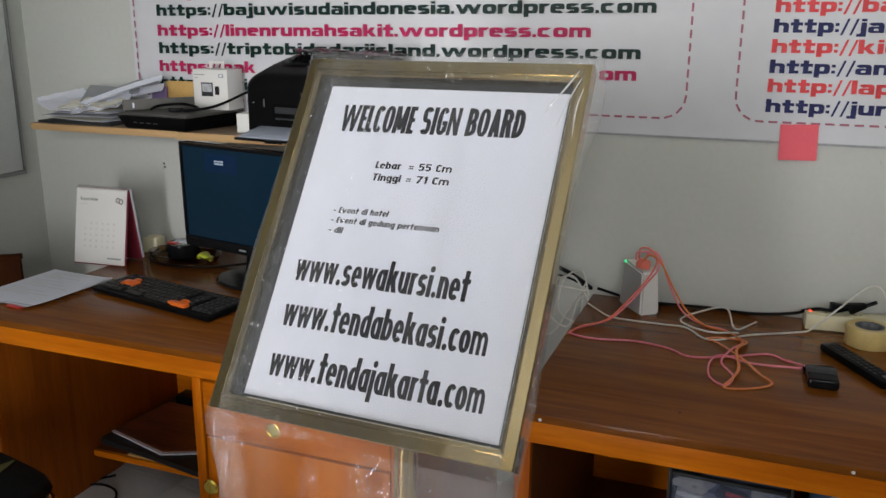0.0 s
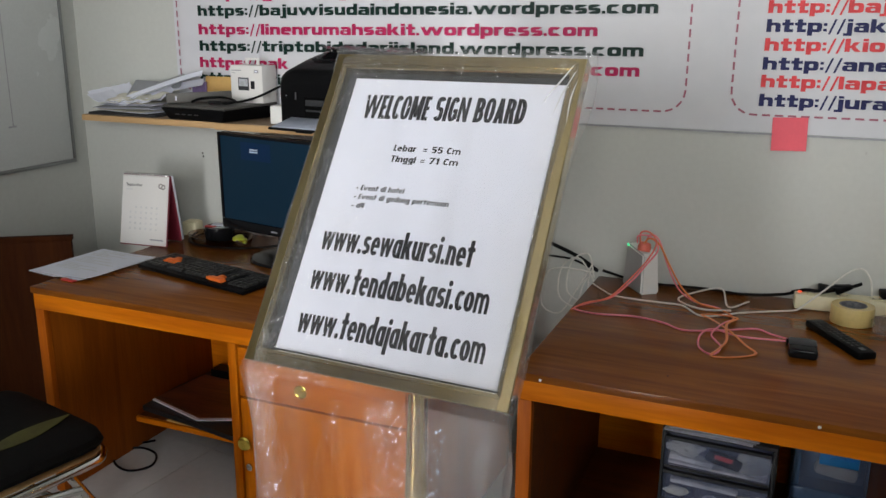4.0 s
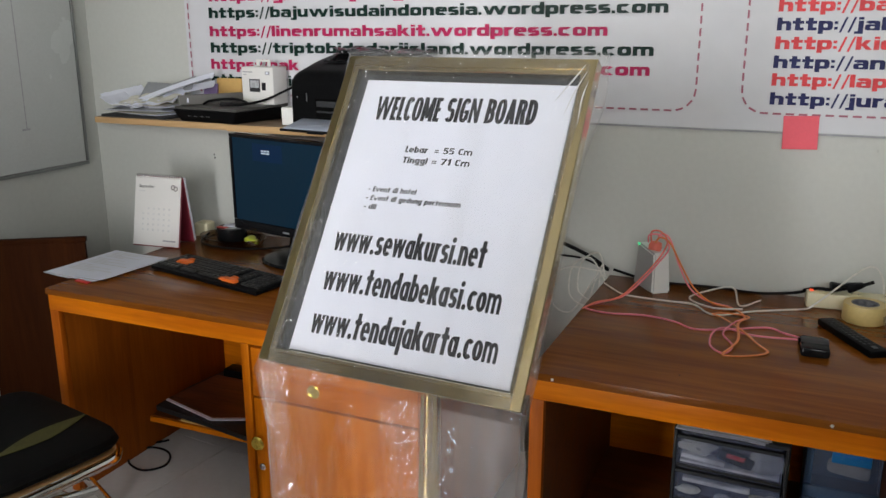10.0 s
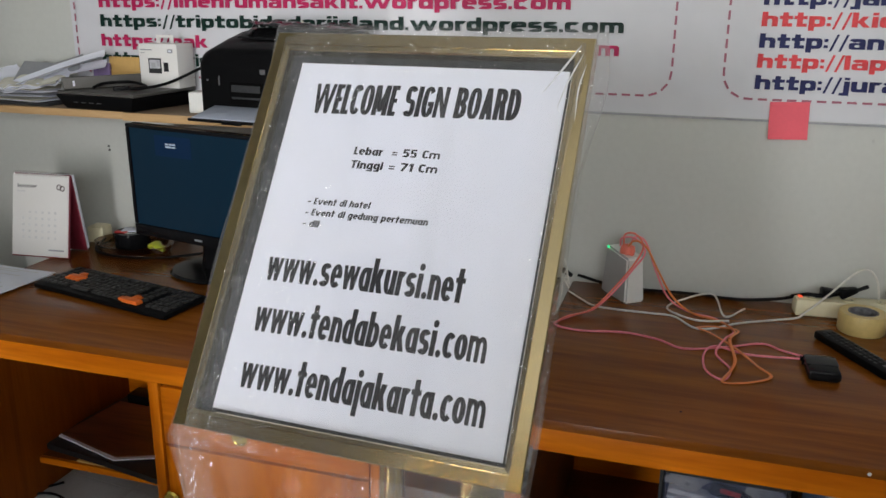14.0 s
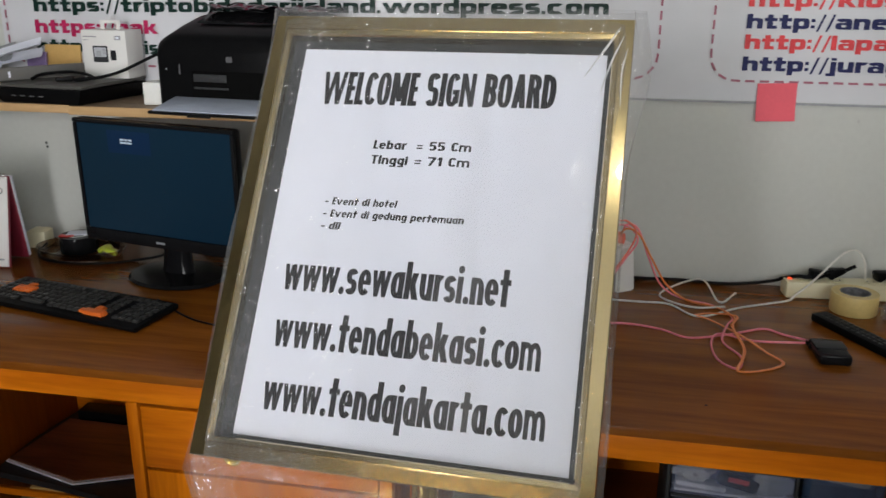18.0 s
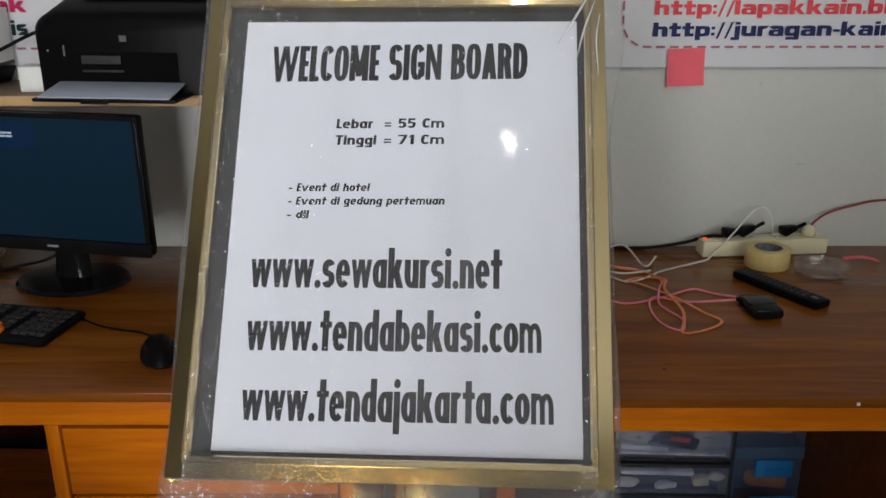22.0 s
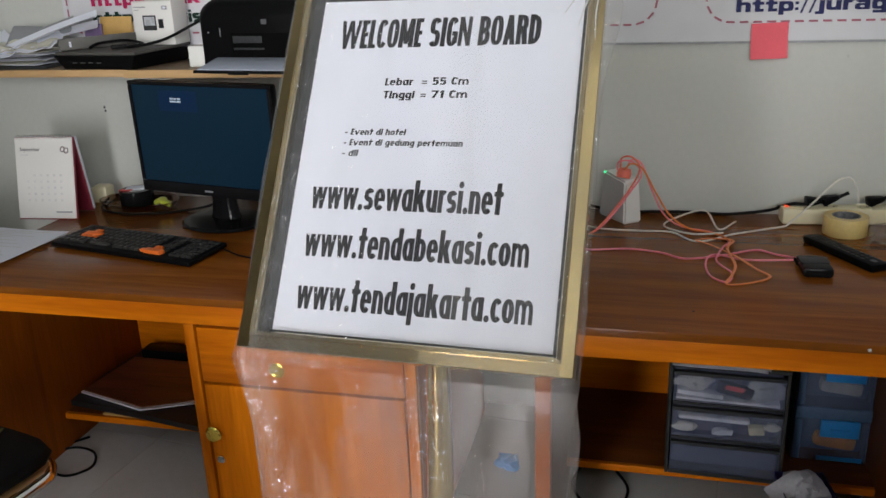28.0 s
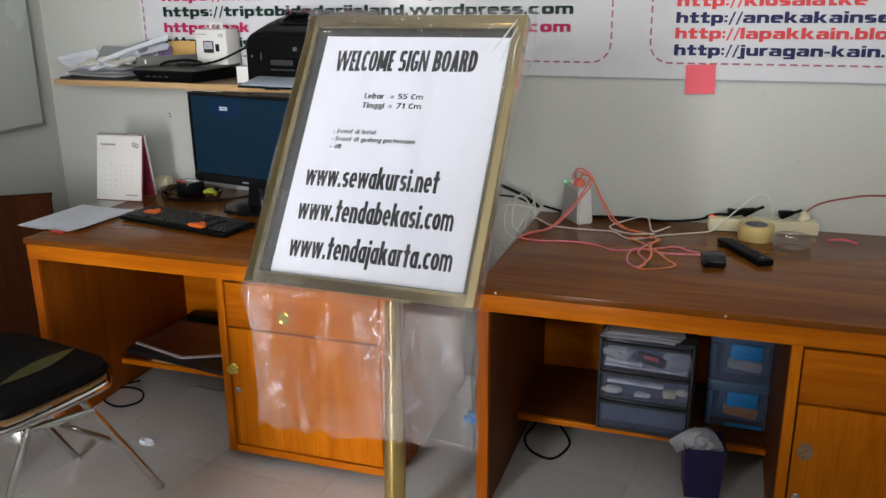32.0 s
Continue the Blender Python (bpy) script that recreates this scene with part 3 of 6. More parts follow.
def stroke_glyph(ch, f):
    """The pieces of one letter and its width."""
    w, tx, ty, up, down, slim = f["w"], f["tx"], f["ty"], f["up"], f["down"], f["p"] < 3
    bowl = ring(0, 0, w, 1, 0, 360, f)
    stem, right = bar(0, 0, tx, 1), bar(w - tx, 0, w, 1)
    mid = 0.5 - ty / 2
    if ch == "o":
        return bowl, w
    if ch == "a":
        if slim:
            return bowl + right, w
        return ring(0, 0, w, 0.62, 0, 360, f, tx, 0.2) + bar(w - tx, 0, w, 0.6) + ring(0, 0, w, 1, 0, 155, f), w
    if ch == "b":
        return bowl + bar(0, 0, tx, up), w
    if ch == "d":
        return bowl + bar(w - tx, 0, w, up), w
    if ch == "p":
        return bowl + bar(0, down, tx, 1), w
    if ch == "g":
        return bowl + bar(w - tx, down, w, 1) + bar(0.12, down, w, down + ty * 0.9), w
    if ch == "c":
        return ring(0, 0, w, 1, 42, 318, f), w * (0.88 if slim else 1.0)
    if ch == "e":
        return ring(0, 0, w, 1, 0, 318, f) + bar(tx * 0.6, 0.42, w - 0.02, 0.42 + ty * 0.8), w
    if ch in "sS":
        k, h = (0.9 * w, 1.0) if ch == "s" else (w, 1.0)
        return ring(0, mid, k, h, 25, 270, f, tx) + ring(0, 0, k, 0.5 + ty / 2, 205, 450, f, tx), k
    if ch in "hn":
        return bar(0, 0, tx, up if ch == "h" else 1) + ring(0, 0, w, 1, 0, 150, f) + bar(w - tx, 0, w, 0.52), w
    if ch == "u":
        return ring(0, 0, w, 1, 180, 360, f) + bar(0, 0.48, tx, 1) + right, w
    if ch == "m":
        k, t = 0.9 * w, tx * (0.78 if slim else 0.92)
        j = k - t
        return bar(0, 0, t, 1) + ring(0, 0, k, 1, 0, 150, f, t) + bar(j, 0, k, 0.52) + ring(j, 0, j + k, 1, 0, 150, f, t) + bar(j + k - t, 0, j + k, 0.52), j + k
    if ch == "r":
        k = 0.72 * w
        return stem + ring(0, 0.08, k * 1.3, 1, 62, 150, f), k * (0.98 if slim else 0.95)
    if ch == "t":
        o = 0.18 * w
        foot = bar(o, 0, 0.8 * w, ty) if not slim else []
        return bar(o, 0, o + tx, up * 0.97) + bar(0, 1 - ty, 0.8 * w, 1) + foot, 0.8 * w
    if ch == "i":
        return stem + (disc(-0.01, up - tx - 0.02, tx / 2 + 0.01) if slim else bar(0, 1.11, tx, up)), tx
    if ch == "j":
        hook = [] if slim else bar(-0.32, down, tx, down + ty * 0.9)
        return bar(0, down, tx, 1) + (disc(-0.01, up - tx - 0.02, tx / 2 + 0.01) if slim else bar(0, 1.11, tx, up)) + hook, tx
    if ch == "l":
        return bar(0, 0, tx, up), tx
    if ch == "k":
        return bar(0, 0, tx, up) + slant(w - tx * 0.85, 0, tx * 0.7, 0.62, tx * 1.1) + slant(tx * 0.6, 0.36, w - tx * 1.1, 1, tx * 1.05), w * 1.08
    if ch in "vw":
        n, k, t = (1, 0.5 * w, tx) if ch == "v" else (2, (0.30 if slim else 0.42) * w, tx * (0.78 if slim else 1.0))
        out = []
        for i in range(n):
            x = 2 * i * k
            out += slant(x + k - t * 0.12, 0, x, 1, t * 0.95) + slant(x + k - t * 0.12, 0, x + 2 * k - t * 0.25, 1, t * 0.95)
        return out, 2 * n * k + t * 0.7
    if ch == "." and slim:
        return disc(0.02, -0.02, f["dot"] / 2), f["dot"] + 0.015
    if ch == ".":
        return bar(0, 0, f["dot"], f["dot"] * 0.95), f["dot"]
    if ch == ":":
        return bar(0, 0.08, f["dot"], 0.36) + bar(0, 0.66, f["dot"], 0.94), f["dot"]
    if ch == "/":
        return slant(0, -0.22, 0.52, up, 0.2), 0.62
    if ch == "-":
        return bar(0, 0.38, 0.6, 0.62), 0.6
    if ch == "=":
        return bar(0, 0.2, 0.7, 0.4) + bar(0, 0.6, 0.7, 0.8), 0.7
    # capitals and figures
    tall = bar(0, 0, tx, 1)
    if ch == "W":
        k, t = 0.42 * w, tx * 0.78
        out = []
        for x in (0, 2 * k):
            out += slant(x + k - t * 0.1, 0, x, 1, t) + slant(x + k - t * 0.1, 0, x + 2 * k - t * 0.2, 1, t)
        return out, 4 * k + t * 0.8
    if ch in "EL":
        k = 0.72 * w
        arms = bar(0, 0, k, ty) if ch == "L" else bar(0, 0, k, ty) + bar(0, mid, k * 0.95, mid + ty) + bar(0, 1 - ty, k, 1)
        return tall + arms, k
    if ch == "C":
        return ring(0, 0, w, 1, 38, 322, f), w * 0.93
    if ch == "O":
        return ring(0, 0, w * 1.08, 1, 0, 360, f), w * 1.08
    if ch == "G":
        return ring(0, 0, w * 1.05, 1, 38, 335, f) + bar(w * 0.52, 0.36, w * 1.05, 0.36 + ty) + bar(w * 1.05 - tx * 0.8, 0.1, w * 1.05, 0.4), w * 1.05
    if ch == "I":
        return tall, tx
    if ch == "N":
        k = 1.14 * w
        return bar(0, 0, tx * 0.8, 1) + bar(k - tx * 0.8, 0, k, 1) + slant(k - tx * 0.85, 0, 0, 1, tx * 0.85), k
    if ch == "M":
        k = 1.38 * w
        return tall + bar(k - tx, 0, k, 1) + slant(k / 2 - tx * 0.4, 0.12, tx * 0.25, 1, tx * 0.85) + slant(k / 2 - tx * 0.4, 0.12, k - tx * 1.05, 1, tx * 0.85), k
    if ch == "D":
        return tall + ring(-w * 0.5, 0, w * 1.05, 1, -90, 90, f, tx * 1.05), w * 1.05
    if ch in "BR":
        out = tall + ring(-w * 0.5, mid, w, 1, -90, 90, f, tx)
        if ch == "B":
            return out + ring(-w * 0.5, 0, w * 1.03, 0.5 + ty / 2, -90, 90, f, tx), w * 1.03
        return out + slant(w - tx * 0.95, 0, w * 0.42, 0.5, tx * 1.05), w * 1.04
    if ch == "T":
        return bar(w * 0.5 - tx * 0.5, 0, w * 0.5 + tx * 0.5, 1) + bar(0, 1 - ty, w, 1), w
    if ch == "1":
        return bar(w * 0.3, 0, w * 0.3 + tx, 1) + slant(w * 0.02, 0.7, w * 0.3, 1, tx * 0.7), w * 0.3 + tx
    if ch == "7":
        return bar(0, 1 - ty, w, 1) + slant(w * 0.15, 0, w - tx, 1 - ty, tx), w
    if ch == "5":
        return bar(0.05, 1 - ty, w * 0.92, 1) + bar(0.05, 0.45, 0.05 + tx * 0.8, 1) + ring(0, 0, w, 0.66, -150, 110, f), w
    if ch == "A":
        k = 1.06 * w
        return slant(0, 0, k / 2 - tx * 0.5, 1, tx) + slant(k - tx, 0, k / 2 - tx * 0.5, 1, tx) + bar(k * 0.25, 0.18, k * 0.75, 0.18 + ty), k
    return [], w * 0.55


def stroke_text(words, x0, x1, base, cap, style, z=0.0, slope=0.0, shear=0.0):
    """Words of plain strokes laid in the plane z from x0 to x1; tall letters reach cap over the base line."""
    faces, run = [], 0.0
    for ch in words:
        if style is MIXED and (ch.isupper() or ch.isdigit()):
            pieces, wide = stroke_glyph(ch, MIXED_CAPS)
            pieces, wide = [[(x * style["up"], y * style["up"]) for x, y in q] for q in pieces], wide * style["up"]
        else:
            pieces, wide = stroke_glyph(ch, style)
        if ch == "j" and style["p"] > 3:
            run += 0.15
        for k, q in enumerate(pieces):
            faces.append(([(x + run, y) for x, y in q], k % 5))
        run += wide + style["gap"]
    run -= style["gap"]
    sx, sy = (x1 - x0) / run, cap / style["up"]
    bm = bmesh.new()
    for q, k in faces:
        pts = []
        for x, y in q:
            px = x0 + x * sx + shear * y * sy
            pts.append((px, base + y * sy + slope * (px - x0), z + 0.0003 + 0.00005 * k))
        area = sum(a[0] * b[1] - b[0] * a[1] for a, b in zip(pts, pts[1:] + pts[:1]))
        if abs(area) > 1e-9:
            bm.faces.new([bm.verts.new(v) for v in (pts if area > 0 else pts[::-1])])
    return bm


def bars(rows, z=0.0004, thick=0.0002):
    """Plain bars in the plane of a page: (x0, x1, y0, y1) each."""
    bm = bmesh.new()
    for x0, x1, y0, y1 in rows:
        add_box(bm, x0, x1, y0, y1, z, z + thick)
    return bm


# ---- the room ----
BACK, LEFT, RIGHT, FRONT, HIGH = 2.40, -2.52, 2.80, -2.35, 3.10
solid("floor", box(LEFT - 0.2, RIGHT + 0.2, FRONT - 0.2, BACK + 0.2, -0.12, -0.0014, 0), GROUT, "dark cement bed and joints under grey floor tiles", "floor", kind="structure", smooth=0)
solid("wall_back", box(LEFT - 0.15, RIGHT + 0.15, BACK, BACK + 0.15, -0.006, HIGH, 0), WALL, "off-white painted plaster wall behind the desks", "wall", kind="structure", smooth=0)
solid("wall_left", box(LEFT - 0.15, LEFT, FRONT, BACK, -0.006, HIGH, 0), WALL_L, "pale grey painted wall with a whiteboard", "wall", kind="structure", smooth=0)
solid("wall_right", box(RIGHT, RIGHT + 0.15, FRONT, BACK, -0.006, HIGH, 0), WALL_LOW_BOUNCE, "unseen plain side wall, darkened to cut bounced light", "wall", kind="structure", smooth=0)
bm = bmesh.new()
VENTS = (-1.99, -1.52, -1.05)
# the high opening right of the door is made up for the added fill
for q in ((LEFT - 0.15, -1.75, -0.006, 2.80), (-0.65, 0.08, -0.006, HIGH), (0.08, 2.12, -0.006, 1.78), (0.08, 2.12, 2.46, HIGH), (2.12, RIGHT + 0.15, -0.006, HIGH), (-1.75, -0.65, 2.1, 2.80), (LEFT - 0.15, -0.65, 2.985, HIGH),
          (LEFT - 0.15, VENTS[0] - 0.06, 2.80, 2.985), (VENTS[0] + 0.06, VENTS[1] - 0.06, 2.80, 2.985), (VENTS[1] + 0.06, VENTS[2] - 0.06, 2.80, 2.985), (VENTS[2] + 0.06, -0.65, 2.80, 2.985)):
    add_box(bm, q[0], q[1], FRONT - 0.12, FRONT, q[2], q[3])
solid("wall_front", bm, WALL_BOUNCE_CUT, "plain wall, darkened to cut bounce, with an open door, an added high opening and three small vents", "wall", kind="structure", smooth=0)
# two unseen walls added to block door light on the far left and low right
solid("wall_blocker_left", box(LEFT, -1.48, -0.92, -0.80, -0.006, HIGH, 0), WALL_LOW_BOUNCE, "unseen added wall that keeps door light off the left side", "wall", kind="structure", smooth=0)
solid("wall_blocker_right", box(-0.90, RIGHT, -0.92, -0.80, -0.006, 1.6, 0), WALL_LOW_BOUNCE, "unseen added low wall that shades the right desk's underside", "wall", kind="structure", smooth=0)
solid("ceiling", box(LEFT - 0.15, RIGHT + 0.15, FRONT - 0.15, BACK + 0.15, HIGH, HIGH + 0.1, 0), CEIL_LOW_BOUNCE, "unseen plain ceiling, greyed to cut bounced light", "ceiling", kind="structure", smooth=0)
solid("backdrop", box(-2.4, -0.8, FRONT - 0.32, FRONT - 0.3, 2.7, 3.7, 0), VENT_SKY, "bright warm sky seen through the wall vents", "sky", kind="structure", smooth=0)
solid("ground", box(-60, 60, -120, FRONT - 0.2, -0.2, -0.05, 0), GROUT, "plain grey ground outside the shop front", "ground", kind="structure", smooth=0)


# the ceiling lamp whose reflection shows in the polythene
lamp = thing("ceiling_lamp", "round white bulb lamp hanging from the ceiling", "lamp", pose(-0.436, 0.15, 2.98))
part("holder", lathe([(0.05, 0.12), (0.05, 0.108), (0.012, 0.10), (0.012, 0.0), (0.022, -0.02), (0.02, -0.05)], 24), WHITE_PL, lamp)
part("bulb", lathe([(0.0, -0.108), (0.012, -0.106), (0.022, -0.097), (0.026, -0.085), (0.022, -0.068), (0.018, -0.05)], 28), BULB, lamp, "lit white bulb")

# ---- the banner on the back wall ----
BY = 2.392
ban = thing("banner", "white vinyl wall banner printed with web addresses in dashed frames", "banner", pose(0, BY, 0, 90))


def sag(x, y):
    return 0.0015 * math.sin(3.1 * x + 0.4) + 0.001 * math.sin(17 * x + 4 * y)


part("sheet", sheet(-2.036, 1.9, 1.157, 2.3, 90, 24, lambda x, y: -0.003 + sag(x, y), 0.001), VINYL, ban)


def ban_text(words, x0, x1, base, cap, material, slope=0.0075):
    part("web_address", stroke_text(words, x0, x1, base, cap, WIDE, 0.003, slope), material, ban, smooth=0)


# the lower edge strip is greyed to draw the banner's shadow line
part("hem", sheet(-2.036, 1.9, 1.151, 1.1565, 90, 1, lambda x, y: 0.0 + sag(x, 1.157), 0.003), mat("hem_shadow_grey", (0.36, 0.37, 0.39), 0.5, scale=9, vary=0.25), ban, "folded lower hem, greyed as the shadow line under it")
CAP = 0.036
ban_text("https://grosirbajutoga.wordpress.com", -1.922, -0.50, 1.525, CAP, V_RED)
ban_text("https://bajuwisudaindonesia.wordpress.com", -1.926, -0.307, 1.468, CAP, V_GREEN)
ban_text("https://linenrumahsakit.wordpress.com", -1.927, -0.479, 1.404, CAP, V_RED)
ban_text("https://triptobidadariisland.wordpress.com", -1.927, -0.341, 1.347, CAP, V_GREEN)
ban_text("https://pak", -1.930, -1.555, 1.289, CAP, V_RED)
ban_text(".com", -0.508, -0.349, 1.300, CAP, V_RED)
ban_text("https://", -1.932, -1.70, 1.236, CAP, V_GREEN)
ban_text("vis", -1.640, -1.560, 1.236, CAP, V_GREEN)
RCAP = 0.034
for words, x1, base, colour in (
    ("http://bajutoga", 0.475, 1.482, V_SCARLET),
    ("http://jakartakain", 0.56, 1.432, V_NAVY),
    ("http://kiosalatke", 0.535, 1.382, V_SCARLET),
    ("http://anekakainse", 0.605, 1.331, V_NAVY),
    ("http://lapakkain.blo", 0.603, 1.283, V_SCARLET),
    ("http://juragan-kain.", 0.60, 1.231, V_NAVY),
):
    part("web_address", stroke_text(words, -0.012, x1, base, RCAP, WIDE, 0.003, 0.004), colour, ban, smooth=0)


def dashed(x0, x1, y0, y1, r, step=0.034, dash=0.022, wide=0.0055):
    """The dashed round-cornered frame: straight left and right sides, a bottom, two round lower corners."""
    path = [(x0, y1)]
    path += [(x0 + r - r * math.cos(a), y0 + r - r * math.sin(a)) for a in [k * math.pi / 16 for k in range(0, 9)]]
    path += [(x1 - r + r * math.sin(a), y0 + r - r * math.cos(a)) for a in [k * math.pi / 16 for k in range(0, 9)]]
    path += [(x1, y1)]
    bm = bmesh.new()
    run, at = 0.0, 0.0
    segs = [(Vector((*a, 0)), Vector((*b, 0))) for a, b in zip(path, path[1:])]
    total = sum((b - a).length for a, b in segs)

    def place(s):
        for a, b in segs:
            d = (b - a).length
            if s <= d and d > 0:
                return a + (b - a) * (s / d)
            s -= d
        return segs[-1][1]

    while at < total - dash:
        p, q = place(at), place(at + dash)
        d = (q - p).normalized()
        s = Vector((-d.y, d.x, 0)) * wide / 2
        z = Vector((0, 0, 0.0035))
        bm.faces.new([bm.verts.new(v + z) for v in (p - s, q - s, q + s, p + s)])
        at += step
    return bm


part("dashed_border", dashed(-2.018, -0.214, 1.204, 2.2, 0.062), V_DASH, ban, smooth=0)
part("dashed_border", dashed(-0.088, 1.80, 1.206, 2.2, 0.062), V_DASH, ban, smooth=0)

note = solid("sticky_note", sheet(-0.046, 0.046, -0.046, 0.046, 8, 8, lambda x, y: 0.0055 * max(0.0, (-y - 0.01) / 0.036) ** 2, 0.0006), PINK, "square pink sticky note on the banner's lower edge", "note", pose(0.076, BY - 0.006, 1.157, 90, 0, 0) @ pose(0, 0, 0, 0, 0, 2.0))

bm = bmesh.new()
for x, z, w, h in ((0.405, 0.905, 0.035, 0.006), (0.275, 1.115, 0.006, 0.009)):
    merge(bm, lathe([(0.001, 0), (0.5, 0.0004), (0.001, 0.0008)], 14), pose(x, BACK - 0.0006, z, 90) @ Matrix.Diagonal((w, h, 1, 1)))
solid("wall_smudge", bm, SMUDGE, "faint grey smudges on the painted wall", "stain", kind="structure")

# ---- whiteboard on the left wall ----
wb = thing("whiteboard", "grey-white enamel whiteboard with a thin metal rim on the side wall", "whiteboard", pose(LEFT + 0.004, 1.70, 1.5, 90, 0, 90))
part("panel", box(-0.598, 0.608, -0.572, 0.63, 0.0, 0.012, 0.001), BOARD, wb)
for q in ((-0.61, 0.62, -0.586, -0.573), (-0.61, 0.62, 0.631, 0.645), (-0.61, -0.599, -0.572, 0.63), (0.609, 0.62, -0.572, 0.63)):
    part("rim", box(q[0], q[1], q[2], q[3], 0.0, 0.017, 0.002), ALU, wb)
part("drawn_line", bars([(0.348, 0.352, -0.42, 0.3), (0.33, 0.365, -0.425, -0.418)], 0.0122), INK_SOFT, wb)

# ---- desks ----


def desk(x0, x1, y0, y1, ped0, ped1, label, panel_lit=True, rest=0.33):
    """A teak office desk: top, apron, end panels, back panel, footrest and a pedestal with a drawer over a door."""
    w, d = x1 - x0, y1 - y0
    H = 0.682
    t = thing("office_desk", label, "desk", pose(x0, y0, 0))
    part("desktop", box(-0.004, w + 0.004, -0.006, d, H - 0.02, H, 0.003), TEAK_TOP, t, "glossy brown desktop")
    part("apron", box(0, w, 0.0, 0.022, 0.612, H - 0.0205, 0.002), TEAK_X, t)
    a, b = ped0 - x0, ped1 - x0
    # shade is coloured into the inner boards; the footrest edge keeps the lit orange
    part("end_panel", box(0.0, 0.034, 0.0225, d - 0.01, 0.0, H - 0.021, 0.002), TEAK_MID_SHADE if panel_lit else TEAK_DEEP_SHADE, t)
    part("end_panel_edge", box(0.0, 0.034, 0.001, 0.022, 0.0, 0.6115, 0.002), TEAK_SOFT_SHADE, t)
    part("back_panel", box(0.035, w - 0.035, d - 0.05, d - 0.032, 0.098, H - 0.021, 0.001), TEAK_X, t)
    part("footrest", box(0.035, a - 0.001, rest + 0.015, d - 0.0505, 0.098, 0.118, 0.001), TEAK_DEEP_SHADE, t)
    part("footrest_edge", box(0.035, a - 0.001, rest, rest + 0.0145, 0.098, 0.118, 0.002), TEAK_X, t)
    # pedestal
    part("pedestal_side", box(a, a + 0.024, 0.0225, d - 0.055, 0.03, H - 0.021, 0.0015), TEAK_SOFT_SHADE if panel_lit else TEAK_DEEP_SHADE, t)
    part("pedestal_side", box(b - 0.034, b, 0.0225, d - 0.055, 0.0, H - 0.021, 0.0015), TEAK_SOFT_SHADE, t)
    part("pedestal_stile", box(a, a + 0.026, 0.0, 0.022, 0.03, 0.6115, 0.002), TEAK_Z, t)
    part("pedestal_stile", box(b - 0.026, b, 0.0, 0.022, 0.03, 0.6115, 0.002), TEAK_Z, t)
    part("pedestal_rail", box(a + 0.0265, b - 0.0265, 0.0, 0.022, 0.03, 0.054, 0.002), TEAK_X, t)
    part("pedestal_inside", box(a + 0.0265, b - 0.0265, 0.024, 0.03, 0.032, 0.611, 0), GAP, t)
    part("drawer_front", box(a + 0.03, b - 0.03, 0.003, 0.0225, 0.462, 0.603, 0.002), TEAK_X, t)
    door = part("door", box(a + 0.031, b - 0.031, 0.003, 0.0225, 0.059, 0.455, 0.002), TEAK_Z, t)
    return t, door, a, b


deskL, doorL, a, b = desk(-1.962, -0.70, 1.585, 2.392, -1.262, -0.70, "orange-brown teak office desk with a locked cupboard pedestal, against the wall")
knob = part("knob", lathe([(0.0, 0.0), (0.009, 0.0), (0.009, 0.006), (0.019, 0.009), (0.021, 0.014), (0.017, 0.019), (0.0, 0.0205)], 24), KNOB, doorL, "round yellow brass knob")
knob.matrix_basis = pose(a + 0.045, 0.003, 0.325, 90)
lk = part("cam_lock", lathe([(0.0, 0.0), (0.0105, 0.0), (0.0105, 0.004), (0.008, 0.006), (0.0, 0.006)], 20), CHROME, doorL, "small chrome key lock")
lk.matrix_basis = pose(a + 0.05, 0.003, 0.249, 90)
esc = part("keyhole_plate", lathe([(0.0, 0.0), (0.019, 0.0), (0.019, 0.002), (0.0165, 0.003), (0.014, 0.002), (0.0135, 0.0008), (0.006, 0.0008), (0.005, 0.003), (0.0, 0.003)], 24), KNOB, deskL, "thin brass ring of the drawer lock")
esc.matrix_basis = pose(a + 0.226, 0.003, 0.508, 90)

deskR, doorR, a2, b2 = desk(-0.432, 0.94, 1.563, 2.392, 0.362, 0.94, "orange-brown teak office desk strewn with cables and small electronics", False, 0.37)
lk2 = part("cam_lock", lathe([(0.0, 0.0), (0.0105, 0.0), (0.0105, 0.004), (0.008, 0.006), (0.0, 0.006)], 20), CHROME, doorR, "small chrome key lock")
lk2.matrix_basis = pose(a2 + 0.05, 0.003, 0.20, 90)
stick = part("sticker_residue", lathe([(0.0, 0.0), (0.016, 0.0), (0.019, 0.0006), (0.0, 0.0008)], 22, 1.0, 1.35), mat("torn_sticker", (0.34, 0.22, 0.12), 0.7, scale=90, vary=0.4, bump=0.3), doorR, "torn paper sticker residue")
stick.matrix_basis = pose(a2 + 0.06, 0.0028, 0.33, 90, 0, 0)
for x, z in ((0.054, 0.681), (0.636, 0.682)):
    nl = part("nail_head", lathe([(0.0, 0.0), (0.0035, 0.0), (0.003, 0.0015), (0.0, 0.002)], 12), WHITE_PL, deskR, "pale filled nail hole")
    nl.matrix_basis = pose(x, -0.0062, z - 0.011, 90)
DT = 0.682

# ---- wall shelf over the left desk ----
SZ = 1.126
sh = thing("wall_shelf", "pine plywood wall shelf in two boards above the computer", "shelf", pose(0, 0, SZ))
part("shelf_board", box(-2.27, -1.688, 2.150, 2.398, -0.020, 0.0, 0.001), PLY_TOP, sh)
part("shelf_board", box(-1.684, -0.72, 2.142, 2.398, -0.022, -0.0005, 0.001), PLY_TOP, sh)
